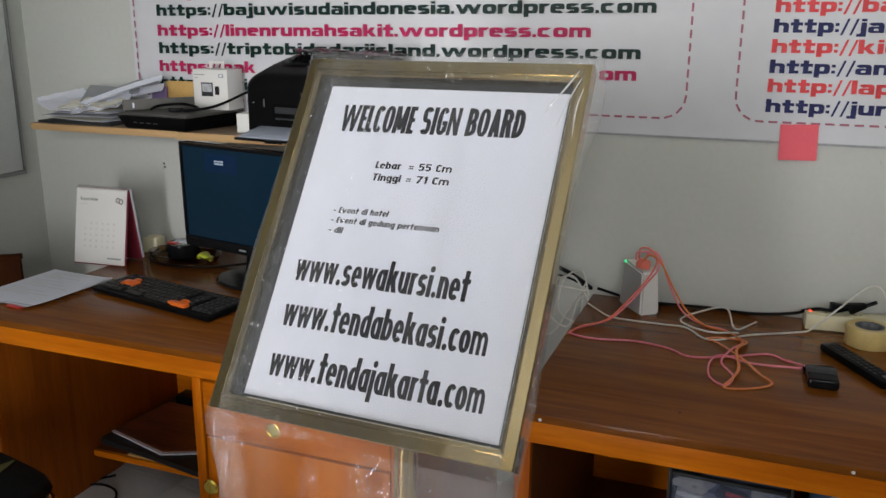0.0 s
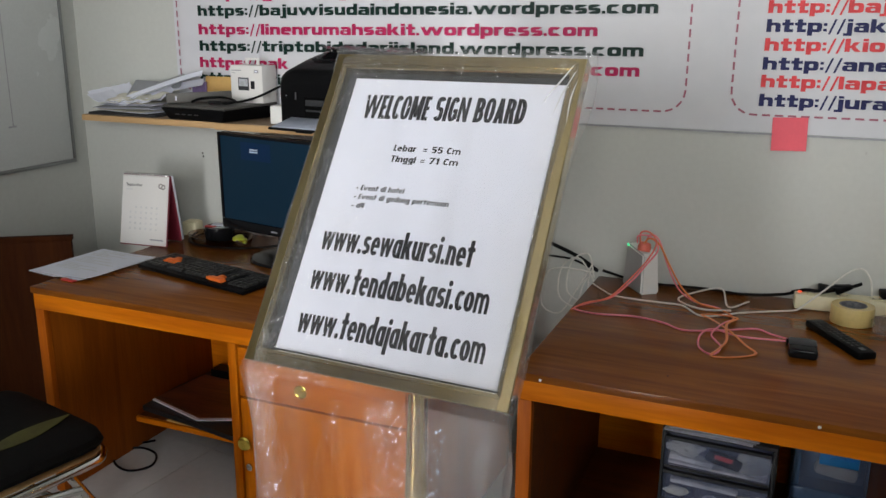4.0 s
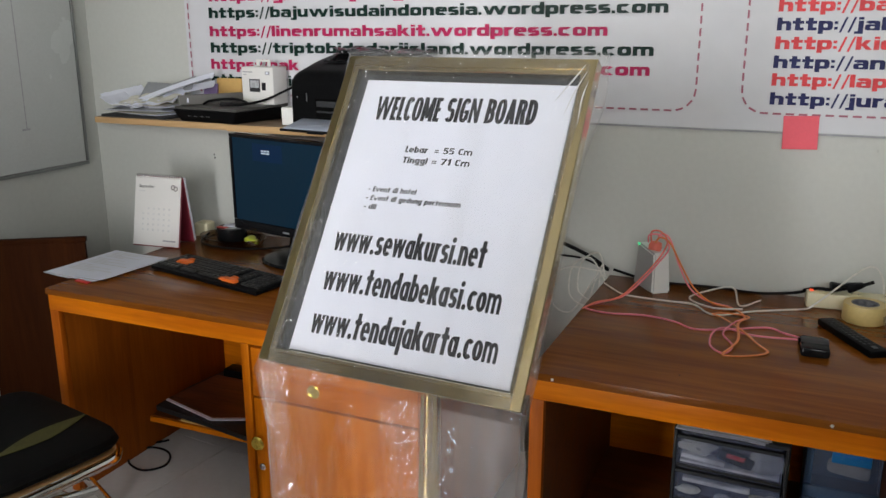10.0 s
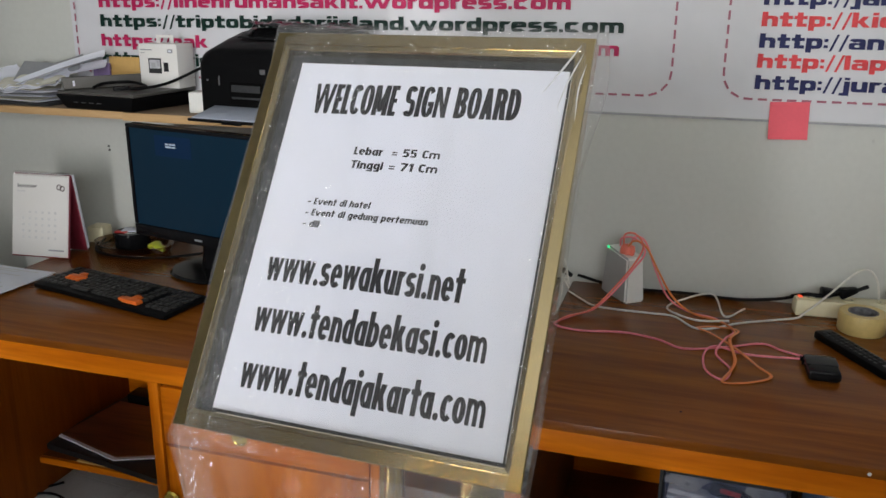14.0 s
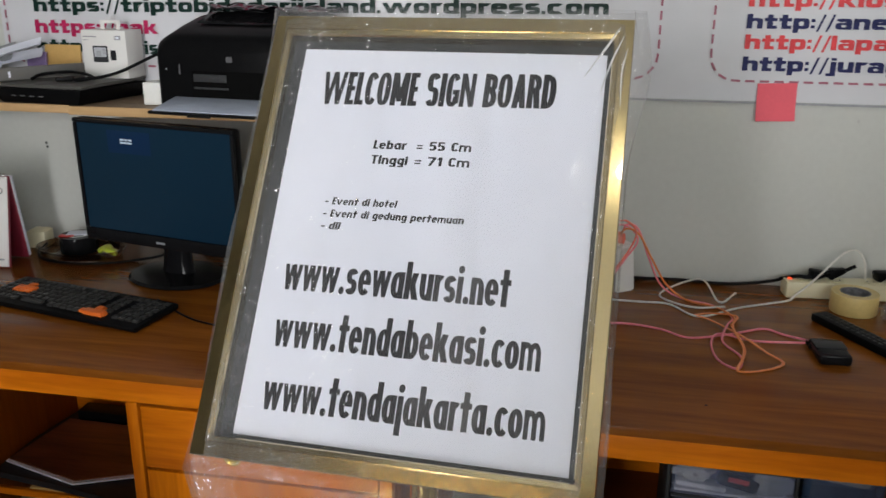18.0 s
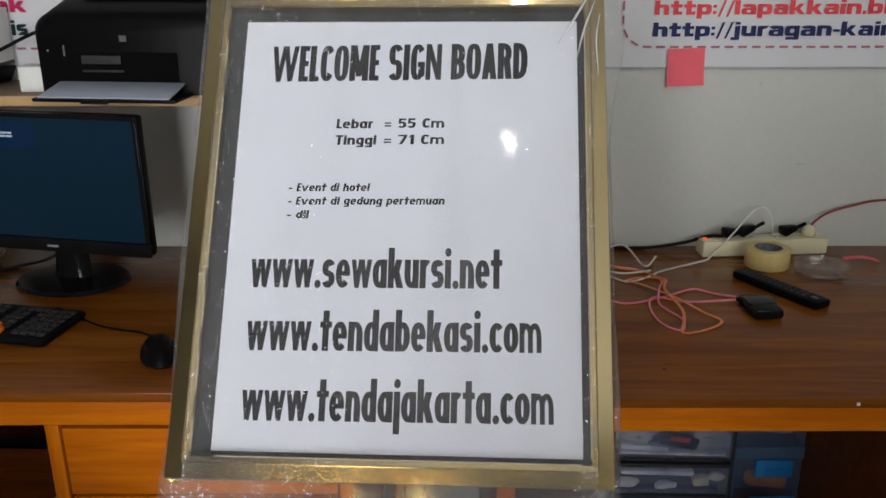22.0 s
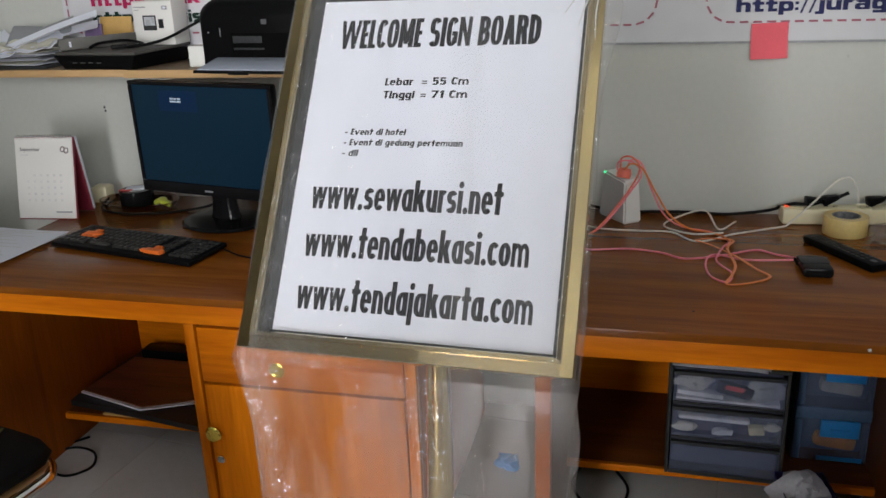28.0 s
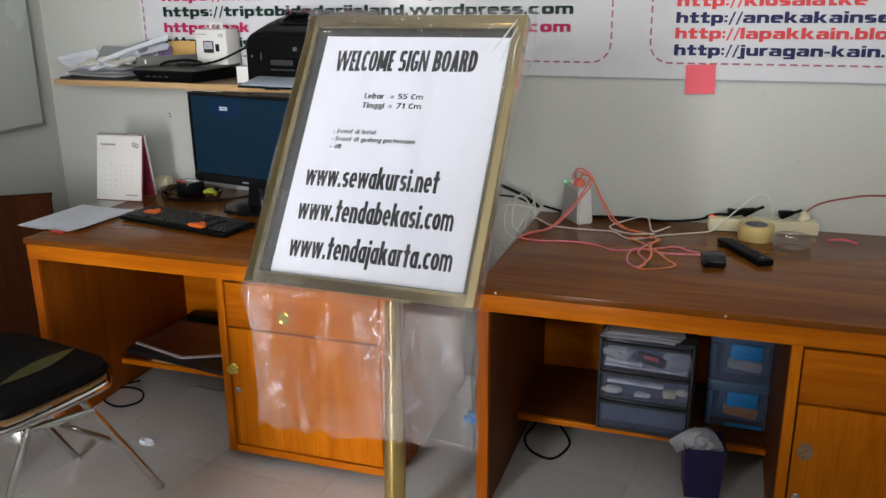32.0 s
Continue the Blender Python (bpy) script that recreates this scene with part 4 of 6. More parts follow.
part("shelf_edge", box(-2.27, -1.688, 2.143, 2.1495, -0.021, 0.0, 0.001), PLY, sh, "pale raw pine edge")
part("shelf_edge", box(-1.684, -0.72, 2.134, 2.1415, -0.023, -0.0005, 0.001), PLY, sh, "pale raw pine edge")

# ---- the sign board on its pole ----
SIGN = pose(-0.587, 1.351, 1.071, 56.9, 0, -3.25) @ pose(0, 0, 0, 0, 0, 0.35)
sign = thing("sign_board", "brass-framed welcome sign with a white printed sheet on a pole", "sign", pose(-0.565, 1.335, 0))
TO_SIGN = sign.matrix_world.inverted() @ SIGN
L0, R0, T0, B0 = -0.2655, 0.2525, 0.3275, -0.3185
L1, R1, T1, B1 = -0.2965, 0.2825, 0.3625, -0.3495


def frame_rail(p0, p1, q0, q1):
    """One mitred rail with a stepped profile: p outer corners, q inner corners."""
    steps = ((0.0, -0.016), (0.0, 0.014), (0.05, 0.0165), (0.67, 0.0165), (0.69, 0.0150), (0.73, 0.0158), (0.95, 0.0148), (1.0, 0.0120), (1.0, -0.006))
    bm = bmesh.new()
    rows = []
    for p, q in ((p0, q0), (p1, q1)):
        p, q = Vector((*p, 0)), Vector((*q, 0))
        rows.append([bm.verts.new(p + (q - p) * s + Vector((0, 0, z))) for s, z in steps])
    for k in range(len(steps) - 1):
        bm.faces.new((rows[0][k], rows[1][k], rows[1][k + 1], rows[0][k + 1]))
    bm.faces.new((rows[0][-1], rows[1][-1], rows[1][0], rows[0][0]))
    bm.faces.new(rows[0][::-1])
    bm.faces.new(rows[1])
    bmesh.ops.recalc_face_normals(bm, faces=bm.faces)
    bm.transform(TO_SIGN)
    return bm


O = ((L1, T1), (R1, T1), (R1, B1), (L1, B1))
I = ((L0, T0), (R0, T0), (R0, B0), (L0, B0))
for k in range(4):
    j = (k + 1) % 4
    part("frame_rail", frame_rail(O[k], O[j], I[k], I[j]), BRASS, sign, smooth=20)
part("backing_board", box(L0 - 0.004, R0 + 0.004, B0 - 0.004, T0 + 0.004, -0.012, -0.007, 0, TO_SIGN), BACKING, sign, "dark grey backing board")
page = part("printed_sheet", box(-0.2445, 0.2445, -0.3125, 0.3125, -0.0068, -0.0050, 0, TO_SIGN), PAPER, sign, "white printed paper sheet", smooth=0)


def big_text(words, x0, x1, base, cap, style, slope, shear):
    bm = stroke_text(words, x0, x1, base, cap, style, -0.0050, slope, shear)
    bm.transform(TO_SIGN)
    part("lettering", bm, INK, page, "heavy black condensed lettering", smooth=0)


big_text("WELCOME SIGN BOARD", -0.2035, 0.1725, 0.2155, 0.057, CAPS, 0.015, 0.015)
for words, x0, x1, base in (("Lebar", -0.1022, -0.0485, 0.1430), ("= 55 Cm", -0.0325, 0.0535, 0.1440), ("Tinggi", -0.1028, -0.0437, 0.1180), ("= 71 Cm", -0.0325, 0.0538, 0.1190)):
    big_text(words, x0, x1, base, 0.0145, MIXED, 0.01, 0.06)
for words, x1, base in (("- Event di hotel", -0.0505, 0.0475), ("- Event di gedung pertemuan", 0.0565, 0.0275), ("- dll", -0.135, 0.0075)):
    big_text(words, -0.1655, x1, base, 0.0118, MIXED, 0.01, 0.14)
big_text("www.sewakursi.net", -0.2100, 0.1385, -0.0920, 0.057, SLIM, 0.008, 0.0)
big_text("www.tendabekasi.com", -0.2090, 0.1915, -0.1790, 0.057, SLIM, 0.008, 0.0)
big_text("www.tendajakarta.com", -0.2085, 0.2070, -0.2725, 0.057, SLIM, 0.008, 0.0)


def leaning(bm):
    """Lean the stand a little, as it stands on the tiles."""
    for v in bm.verts:
        v.co.x += 0.019 * v.co.z - 0.029
    return bm


part("pole", leaning(lathe([(0.0285, 0.02), (0.0285, 0.30), (0.0245, 0.55), (0.021, 0.78), (0.0205, 0.985), (0.019, 0.99), (0.0, 0.99)], 32)), BRASS_SHINY, sign, "round brass pole")
part("base_plate", lathe([(0.0, 0.0), (0.15, 0.0), (0.152, 0.006), (0.145, 0.014), (0.036, 0.022), (0.031, 0.03), (0.0, 0.03)], 40), BRASS, sign).matrix_basis = pose(-0.029, 0, 0)
part("tilt_bracket", box(-0.06, 0.06, -0.10, 0.10, -0.022, -0.0165, 0.002, TO_SIGN), BRASS, sign)
part("tilt_arm", tube([(-0.0105, 0, 0.96), (-0.010, 0.0, 1.0), tuple(TO_SIGN @ Vector((0, 0.0, -0.036)))], 0.016, 14, 6), BRASS, sign)


# ---- polythene bag pulled over the board and hanging below it ----
bag = thing("plastic_bag", "crumpled clear polythene bag pulled over the sign board", "plastic bag", pose(-0.6, 1.25, 0.39))
UP = Vector((0, 0, 1))


def bag_ring(s, n=240):
    """Points round the bag at s: 0 at the top edge, 0.76 at the board's lower edge, on to 1.16 at the hem."""
    pts = []
    on = min(s, 0.755)
    v = 0.385 - on
    drop = max(0.0, s - 0.755)
    for k in range(n):
        a = 2 * math.pi * k / n
        c, d = math.cos(a), math.sin(a)
        u = math.copysign(abs(c) ** 0.35, c)
        f = math.copysign(abs(d) ** 0.5, d)
        nz = noise.noise(Vector((u * 3.0, f * 2.0 + 3, s * 4.0)))
        n2 = noise.noise(Vector((u * 9.0 + 5, f * 3.0, s * 7.0)))
        half = 0.294 + 0.003 * nz + (0.007 * n2 if abs(c) > 0.9 else 0)
        top = max(0.0, 1 - s / 0.03)
        x = -0.0055 + u * half + ((0.022 * math.exp(-((s - 0.10) / 0.09) ** 2)) if u > 0 else -0.004 - 0.008 * math.exp(-s * 14)) * (abs(u) ** 6)
        z = 0.0205 * f * (1 - 0.7 * top) if f > 0 else 0.019 * f * (1 - 0.7 * top)
        z += (0.0003 * n2 if f > 0 else 0.004 * nz) * (1 - top)
        lip = z
        if drop > 0:
            k2 = min(1.0, drop / 0.12)
            x *= 1 - (0.055 * k2 + 0.02 * math.sin(drop * 9)) * (1.0 if u < 0 else 0.15)
            x += 0.012 * n2 * k2
        p = SIGN @ Vector((x, v, lip))
        if drop > 0:
            p -= UP * drop
            sway = -k2 * 0.007 * f + min(1.0, drop / 0.36) * (0.007 * nz + 0.004 * n2)
            p += Vector((0.05, -0.998, 0.0)) * sway
            p.z += 0.018 * noise.noise(Vector((u * 6.0, f * 2.0 + 1, 4.0))) * max(0.0, (drop - 0.22) / 0.12)
            p.z += 0.015 * max(0, (drop - 0.3) * 8) * (x / 0.3) + 0.05 * drop * (x / 0.29) + 0.010 * n2 * min(1, drop * 3)
        pts.append(p)
    return pts


def bag_mesh(s0, s1, rows):
    bm = bmesh.new()
    inv = bag.matrix_world.inverted()
    grid = [[bm.verts.new(inv @ p) for p in bag_ring(s0 + (s1 - s0) * i / rows)] for i in range(rows + 1)]
    for g, h in zip(grid, grid[1:]):
        for k in range(len(g)):
            j = (k + 1) % len(g)
            bm.faces.new((g[k], g[j], h[j], h[k]))
    return bm


part("upper_film", bag_mesh(0.0, 0.755, 90), FILM, bag, "clear film drawn over the board", smooth=0).data.polygons.foreach_set("use_smooth", [True] * 240 * 90)
part("hanging_film", bag_mesh(0.7551, 1.090, 70), SKIRT, bag, "crinkled milky film hanging under the board", smooth=0).data.polygons.foreach_set("use_smooth", [True] * 240 * 70)

# milky white colour on these raised strips stands in for the folds' glints
FOLD_GLINT = film("polythene_fold_glint", 0.5, 2.0, 0.3, 0.08, 30.0, (0.92, 0.92, 0.94), most=0.2)


def fold(points, wide):
    """A tapered, tented fold of film along points of the board's plane."""
    bm, rows = bmesh.new(), []
    line = spline([(x, y, 0) for x, y in points], 5)
    inv = bag.matrix_world.inverted() @ SIGN
    for i, p in enumerate(line):
        d = (line[min(i + 1, len(line) - 1)] - line[max(i - 1, 0)]).normalized()
        w = wide * (0.12 + math.sin(math.pi * (0.04 + 0.92 * i / (len(line) - 1))))
        side = Vector((-d.y, d.x, 0)) * w
        rows.append([bm.verts.new(inv @ (p + k * side + Vector((0, 0, 0.0222 + h * w)))) for k, h in ((-1, 0.0), (-0.15, 0.75), (1, 0.0))])
    for a, b in zip(rows, rows[1:]):
        for k in (0, 1):
            bm.faces.new((a[k], a[k + 1], b[k + 1], b[k]))
    return bm


for points, wide in (
    (((0.262, 0.345), (0.243, 0.31), (0.215, 0.262)), 0.0016), (((0.268, 0.330), (0.252, 0.285), (0.240, 0.235)), 0.0013), 
    (((0.275, 0.31), (0.269, 0.27), (0.271, 0.215)), 0.0010),
):
    part("fold", fold(points, wide), FOLD_GLINT, bag, "fold in the film with its glint put in as milky white", smooth=60)

# ---- on the left desk ----
MON = pose(-1.432, 2.086, DT, 0, 0, -11.5)
mon = thing("computer_monitor", "black widescreen computer monitor with a dark screen and round foot", "monitor", MON)
TILT_M = pose(0, 0, 0.255, 0.5, 0, 0)
part("foot", lathe([(0.0, 0.0), (0.130, 0.0), (0.138, 0.004), (0.130, 0.011), (0.06, 0.017), (0.0, 0.018)], 48, 1.0, 0.80), BLACK_GLOSS, mon).matrix_basis = pose(0.002, 0.050, 0)
part("neck", lathe([(0.044, 0.012), (0.038, 0.03), (0.034, 0.07), (0.034, 0.16)], 28, 1.2, 0.7), BLACK_GLOSS, mon).matrix_basis = pose(0.002, 0.055, 0)
body = bmesh.new()
add_box(body, -0.246, 0.246, 0.004, 0.03, -0.162, 0.161, 0.008)
add_box(body, -0.16, 0.16, 0.028, 0.055, -0.10, 0.11, 0.012)
body.transform(TILT_M)
part("case", body, BLACK, mon)
W2 = 0.2365
for q in ((-0.246, 0.246, 0.150, 0.161), (-0.246, 0.246, -0.162, -0.130), (-0.246, -W2, -0.1295, 0.1495), (W2, 0.246, -0.1295, 0.1495)):
    part("bezel", box(q[0], q[1], -0.006, 0.0035, q[2], q[3], 0.0025, TILT_M), BLACK_GLOSS, mon)
scr = part("screen", box(-W2 + 0.001, W2 - 0.001, -0.001, 0.003, -0.129, 0.149, 0, TILT_M), SCREEN, mon, "dark blue-black screen", smooth=0)
part("menu_box", box(-0.140, -0.005, -0.0015, -0.0011, 0.078, 0.136, 0, TILT_M), SCREEN_BOX, scr, smooth=0)
part("menu_text", (lambda bm: (bm.transform(TILT_M @ pose(0, -0.0012, 0, 90)), bm)[1])(bars([(-0.099, -0.087, 0.111, 0.1155), (-0.085, -0.075, 0.111, 0.1155), (-0.073, -0.062, 0.111, 0.1155), (-0.099, -0.078, 0.1035, 0.108), (-0.076, -0.062, 0.1035, 0.108)], 0.0006)), SCREEN_TEXT, scr, smooth=0)
part("maker_mark", box(-0.014, 0.014, -0.0068, -0.0062, -0.150, -0.145, 0, TILT_M), GREY_PL, mon)

KB = pose(-1.553, 1.882, DT, 0, 0, -12.0)
kb = thing("keyboard", "black computer keyboard with orange arrow and gaming keys", "keyboard", KB)
part("case", box(-0.245, 0.245, -0.075, 0.075, 0.003, 0.017, 0.005, pose(0, 0, 0.002, 2.5)), BLACK, kb)
key = finish("key", box(-0.0078, 0.0078, -0.0075, 0.0075, 0, 0.0065, 0.0015), KEYCAP)
keyo = finish("key_orange", box(-0.0078, 0.0078, -0.0075, 0.0075, 0, 0.0075, 0.0015), ORANGE)
for r in range(6):
    for c in range(24):
        x, y = -0.226 + c * 0.01965, 0.055 - r * 0.0205
        if (r == 0 and c in (1, 6, 11, 16)) or (r == 5 and 5 <= c <= 9) or (c in (16, 19) and r not in (0,)):
            if not (r == 5 and c == 7):
                continue
        orange = (r, c) in ((2, 3), (3, 2), (3, 3), (3, 4), (4, 16), (4, 17), (5, 15), (5, 17), (5, 18))
        k = new("orange_key" if orange else "key", keyo if orange else key)
        k.parent = kb
        k.matrix_basis = pose(x, y, 0.0165 + 0.0009 * (5 - r) * 0.3, 2.5) @ Matrix.Diagonal((4.2 if (r == 5 and c == 7) else 1, 1, 1, 1))
part("arrow_cluster", (lambda bm: (add_box(bm, -0.0, 0.056, -0.008, 0.012, 0, 0.011, 0.002), add_box(bm, 0.019, 0.037, 0.0125, 0.03, 0, 0.011, 0.002), bm)[2])(bmesh.new()), ORANGE, kb).matrix_basis = pose(0.078, -0.053, 0.0165, 2.5)
part("gaming_cluster", (lambda bm: (add_box(bm, -0.0, 0.058, -0.008, 0.010, 0, 0.010, 0.002), add_box(bm, 0.019, 0.039, 0.0105, 0.028, 0, 0.010, 0.002), bm)[2])(bmesh.new()), ORANGE, kb).matrix_basis = pose(-0.192, 0.004, 0.0175, 2.5)

mouse = thing("computer_mouse", "black optical computer mouse beside the keyboard", "mouse", pose(-1.085, 1.725, DT, 0, 0, 24))
part("shell", lathe([(0.0, 0.0), (0.9, 0.0), (1.0, 0.12), (0.93, 0.5), (0.7, 0.85), (0.35, 0.98), (0.0, 1.0)], 28), BLACK, mouse).matrix_basis = Matrix.Diagonal((0.037, 0.06, 0.036, 1))
part("wheel", lathe([(0.0, -0.003), (0.01, -0.003), (0.01, 0.003), (0.0, 0.003)], 16), CHARCOAL, mouse).matrix_basis = pose(0, 0.03, 0.026, 0, 90, 0)
mc = part("cord", tube([(0, 0.058, 0.01), (-0.02, 0.12, 0.004), (-0.1, 0.2, 0.003), (-0.18, 0.34, 0.003)], 0.0022, 8), BLACK, mouse)

cal = thing("desk_calendar", "white spiral-bound desk calendar on a maroon easel", "calendar", pose(-2.002, 2.130, DT, 0, 0, 5.5))
LEAN_C = pose(0, -0.03, 0.002, 78, 0, 0)
part("page", box(-0.094, 0.094, 0.0, 0.245, 0.0, 0.004, 0.0008, LEAN_C), PAPER_WARM, cal)
part("easel_front", box(-0.097, 0.097, -0.004, 0.242, -0.005, -0.0005, 0.001, LEAN_C), MAROON, cal, "maroon card easel")
part("easel_back", box(-0.097, 0.097, 0.0, 0.245, -0.002, 0.002, 0.001, pose(0, 0.062, 0.001, 99, 0, 0)), MAROON, cal, "maroon card easel")
part("rear_pages", box(-0.095, 0.0985, 0.004, 0.243, -0.012, -0.0024, 0.001, pose(0, 0.062, 0.001, 99, 0, 0)), PAPER, cal)
for k in range(19):
    r = part("spiral_ring", tube([(0.0075 * math.cos(q), 0.0075 * math.sin(q), 0) for q in [x * 0.7 for x in range(8)]], 0.0009, 6, 3), CHROME, cal)
    r.matrix_basis = pose(-0.086 + k * 0.00955, 0.0215, 0.2425, 90, 0, 90)


def cal_print(bm, material, label=""):
    bm.transform(LEAN_C @ pose(0, 0, 0.0042))
    part("print", bm, material, cal, label, smooth=0)


cal_print(text_bm("September", -0.078, -0.012, 0.205, 0.011), INK)
cal_print(bars([(-0.078, -0.052, 0.191, 0.195)]), INK_PALE)
cal_print(bars([(-0.06 + c * 0.0215, -0.06 + c * 0.0215 + 0.008, 0.128 - r * 0.019, 0.135 - r * 0.019) for r in range(5) for c in range(6) if not (r == 0 and c < 1)]), INK_PALE)
cal_print(bars([(0.03, 0.082, 0.017, 0.022)]), INK_SOFT)
lg = bmesh.new()
for k, x in enumerate((0.062, 0.074)):
    merge(lg, tube([(0.0062 * math.cos(q), 0.0075 * math.sin(q), 0.0004) for q in [i * 0.5236 for i in range(13)]], 0.0014, 6, 3, 0.2), pose(x, 0.206 + 0.004 * (k == 0), 0, 0, 0, -25))
cal_print(lg, MARK_DARK, "plain dark ring mark")

pap = thing("paper_stack", "loose stapled white sheets lying on the desk", "paper", pose(-1.965, 1.825, DT, 0, 0, -6))
for k in range(4):
    part("sheet", sheet(-0.118, 0.118, -0.145, 0.145, 10, 10, lambda x, y: 0.0016 * k + 0.002 * (x / 0.118) ** 2 + 0.003 * max(0, (-y - 0.08) / 0.06) ** 2 * (x > 0), 0.0008), PAPER if k % 2 else PAPER_GREY, pap).matrix_basis = pose(0.003 * k, 0.002 * k, 0.001, 0, 0, 1.2 * k)
part("red_tab", box(0.05, 0.105, -0.156, -0.140, 0.0005, 0.006, 0.001), RED, pap, "red tab at the corner")
lines = [(-0.09 + 0.004 * (r % 3), 0.085 - 0.03 * ((r * 7) % 5), 0.115 - 0.0125 * r, 0.1185 - 0.0125 * r) for r in range(17) if r % 6 != 5]
part("typed_lines", bars(lines, 0.0004), INK_PALE, pap, "faint typed lines", smooth=0).matrix_basis = pose(0.009, 0.006, 0.0105, 0, 0, 3.6)

tray = thing("oval_tray", "shallow smoked-brown glass tray holding tape and small things", "tray", pose(-1.785, 2.262, DT, 0, 0, -4))
part("dish", lathe([(0.0, 0.0), (0.105, 0.0), (0.120, 0.022), (0.121, 0.024), (0.117, 0.024), (0.103, 0.003), (0.0, 0.003)], 48, 1.12, 0.74), glass("smoked_glass", (0.62, 0.46, 0.36), 0.08), tray)
bt = thing("black_tape_roll", "roll of black tape with a white core", "tape", pose(-1.802, 2.278, DT + 0.0035))
part("tape", lathe([(0.03, 0.0), (0.052, 0.0), (0.053, 0.004), (0.053, 0.044), (0.052, 0.048), (0.03, 0.048)], 40), BLACK_GLOSS, bt)
part("core", lathe([(0.026, 0.0), (0.0305, 0.0), (0.0305, 0.0485), (0.026, 0.0485), (0.026, 0.0)], 32), WHITE_PL, bt)
part("card_on_top", box(-0.03, 0.035, -0.015, 0.03, 0.0487, 0.052, 0.001, pose(0, 0, 0, 0, 0, 20)), PAPER, bt)
part("red_card", box(-0.045, -0.005, -0.03, -0.01, 0.0487, 0.0515, 0.001, pose(0, 0, 0, 0, 0, 10)), RED, bt)
solid("sweet_wrapper", tube([(-0.03, 0, 0.005), (-0.01, 0.01, 0.016), (0.012, -0.004, 0.014), (0.032, 0.004, 0.006)], 0.014, 8, 5, 0.6), LIME, "crumpled lime green and yellow wrapper", "wrapper", pose(-1.694, 2.245, DT + 0.010, 0, 0, -15))


def power_strip(m, n, length, label):
    t = thing("power_strip", label, "power strip", m)
    part("case", box(-length / 2, length / 2, -0.027, 0.027, 0.0, 0.042, 0.004), CREAM_PL, t)
    for k in range(n):
        x = -length / 2 + (k + 0.5) * length / n
        s = part("socket", lathe([(0.0, 0.0), (0.018, 0.0), (0.020, 0.003), (0.017, 0.003), (0.016, 0.0005), (0.0, 0.0005)], 24), CREAM_PL, t)
        s.matrix_basis = pose(x, 0, 0.042)
        for d in (-0.0085, 0.0085):
            h = part("pin_hole", lathe([(0.0, 0.0), (0.0024, 0.0), (0.0, 0.0004)], 10), HOLLOW, s)
            h.matrix_basis = pose(d, 0, 0.0008)
    return t


cube = thing("plug_adapter", "cream cube-shaped mains plug adapter behind the calendar", "adapter", pose(-1.946, 2.306, DT, 0, 0, 5))
part("case", box(-0.028, 0.028, -0.026, 0.026, 0.0, 0.050, 0.004), CREAM_PL, cube)
part("top_plate", box(-0.021, 0.021, -0.020, 0.020, 0.0502, 0.053, 0.0012), CREAM_PL, cube)
for z in (0.016, 0.034):
    h = part("pin_hole", lathe([(0.0, 0.0), (0.0042, 0.0), (0.0, 0.0005)], 12), HOLLOW, cube)
    h.matrix_basis = pose(-0.0281, 0.0, z, 0, -90, 0)
solid("monitor_cable", tube([(-1.917, 2.290, DT + 0.012), (-1.905, 2.235, DT + 0.005), (-1.855, 2.182, DT + 0.004), (-1.77, 2.164, DT + 0.004), (-1.68, 2.178, DT + 0.004), (-1.60, 2.225, DT + 0.004), (-1.52, 2.265, DT + 0.02), (-1.46, 2.26, DT + 0.1)], 0.004, 10), BLACK, "black power cable curving along the desk", "cable")

# ---- on the shelf ----
SC = pose(-1.765, 2.262, SZ, 0, 0, -5)
sc = thing("flatbed_scanner", "black flatbed scanner with a cable lying on its lid", "scanner", SC)


def scanner_base():
    bm = box(-0.141, 0.141, -0.128, 0.122, 0.0, 0.040, 0.004)
    for v in bm.verts:
        k = 1 - v.co.z / 0.040
        v.co.x += (-0.022 if v.co.x > 0 else 0.022) * k
        v.co.y += 0.014 * k if v.co.y < 0 else 0
        v.co.x += 0.10 * (v.co.y + 0.128)
    return bm


def scanner_lid():
    bm = box(-0.138, 0.139, -0.122, 0.120, 0.0405, 0.050, 0.003)
    for v in bm.verts:
        v.co.x += 0.10 * (v.co.y + 0.128)
        v.co.z += 0.02 * (v.co.y + 0.12)
    return bm


part("base", scanner_base(), BLACK, sc)
part("lid", scanner_lid(), SCAN_LID, sc, "dull dark grey lid")
spine = bmesh.new()
add_box(spine, -0.12, 0.12, -0.010, 0.010, 0.0, 0.033, 0.003)
part("lid_spine", spine, SCAN_SPINE, sc, "raised grey hinge spine").matrix_basis = SC.inverted() @ pose(-1.836, 2.265, SZ + 0.0525, 0, 0, 58)
part("spine_clip", box(-0.003, 0.003, -0.0125, -0.0103, 0.008, 0.024, 0.0005), PAPER, sc, "small pale clip").matrix_basis = SC.inverted() @ pose(-1.885, 2.187, SZ + 0.0525, 0, 0, 58)
for k in range(4):
    part("button", box(-0.075 + k * 0.028, -0.060 + k * 0.028, -0.1255, -0.1235, 0.019, 0.0215, 0.0005), DARK_GREY, sc)
solid("scanner_cable", tube([(-1.83, 2.205, SZ + 0.056), (-1.815, 2.235, SZ + 0.066), (-1.75, 2.27, SZ + 0.07), (-1.67, 2.235, SZ + 0.062), (-1.70, 2.20, SZ + 0.058), (-1.665, 2.20, SZ + 0.060), (-1.60, 2.245, SZ + 0.075), (-1.50, 2.30, SZ + 0.125), (-1.42, 2.33, SZ + 0.15)], 0.0042, 10), BLACK, "black usb cable coiled over the scanner lid", "cable")
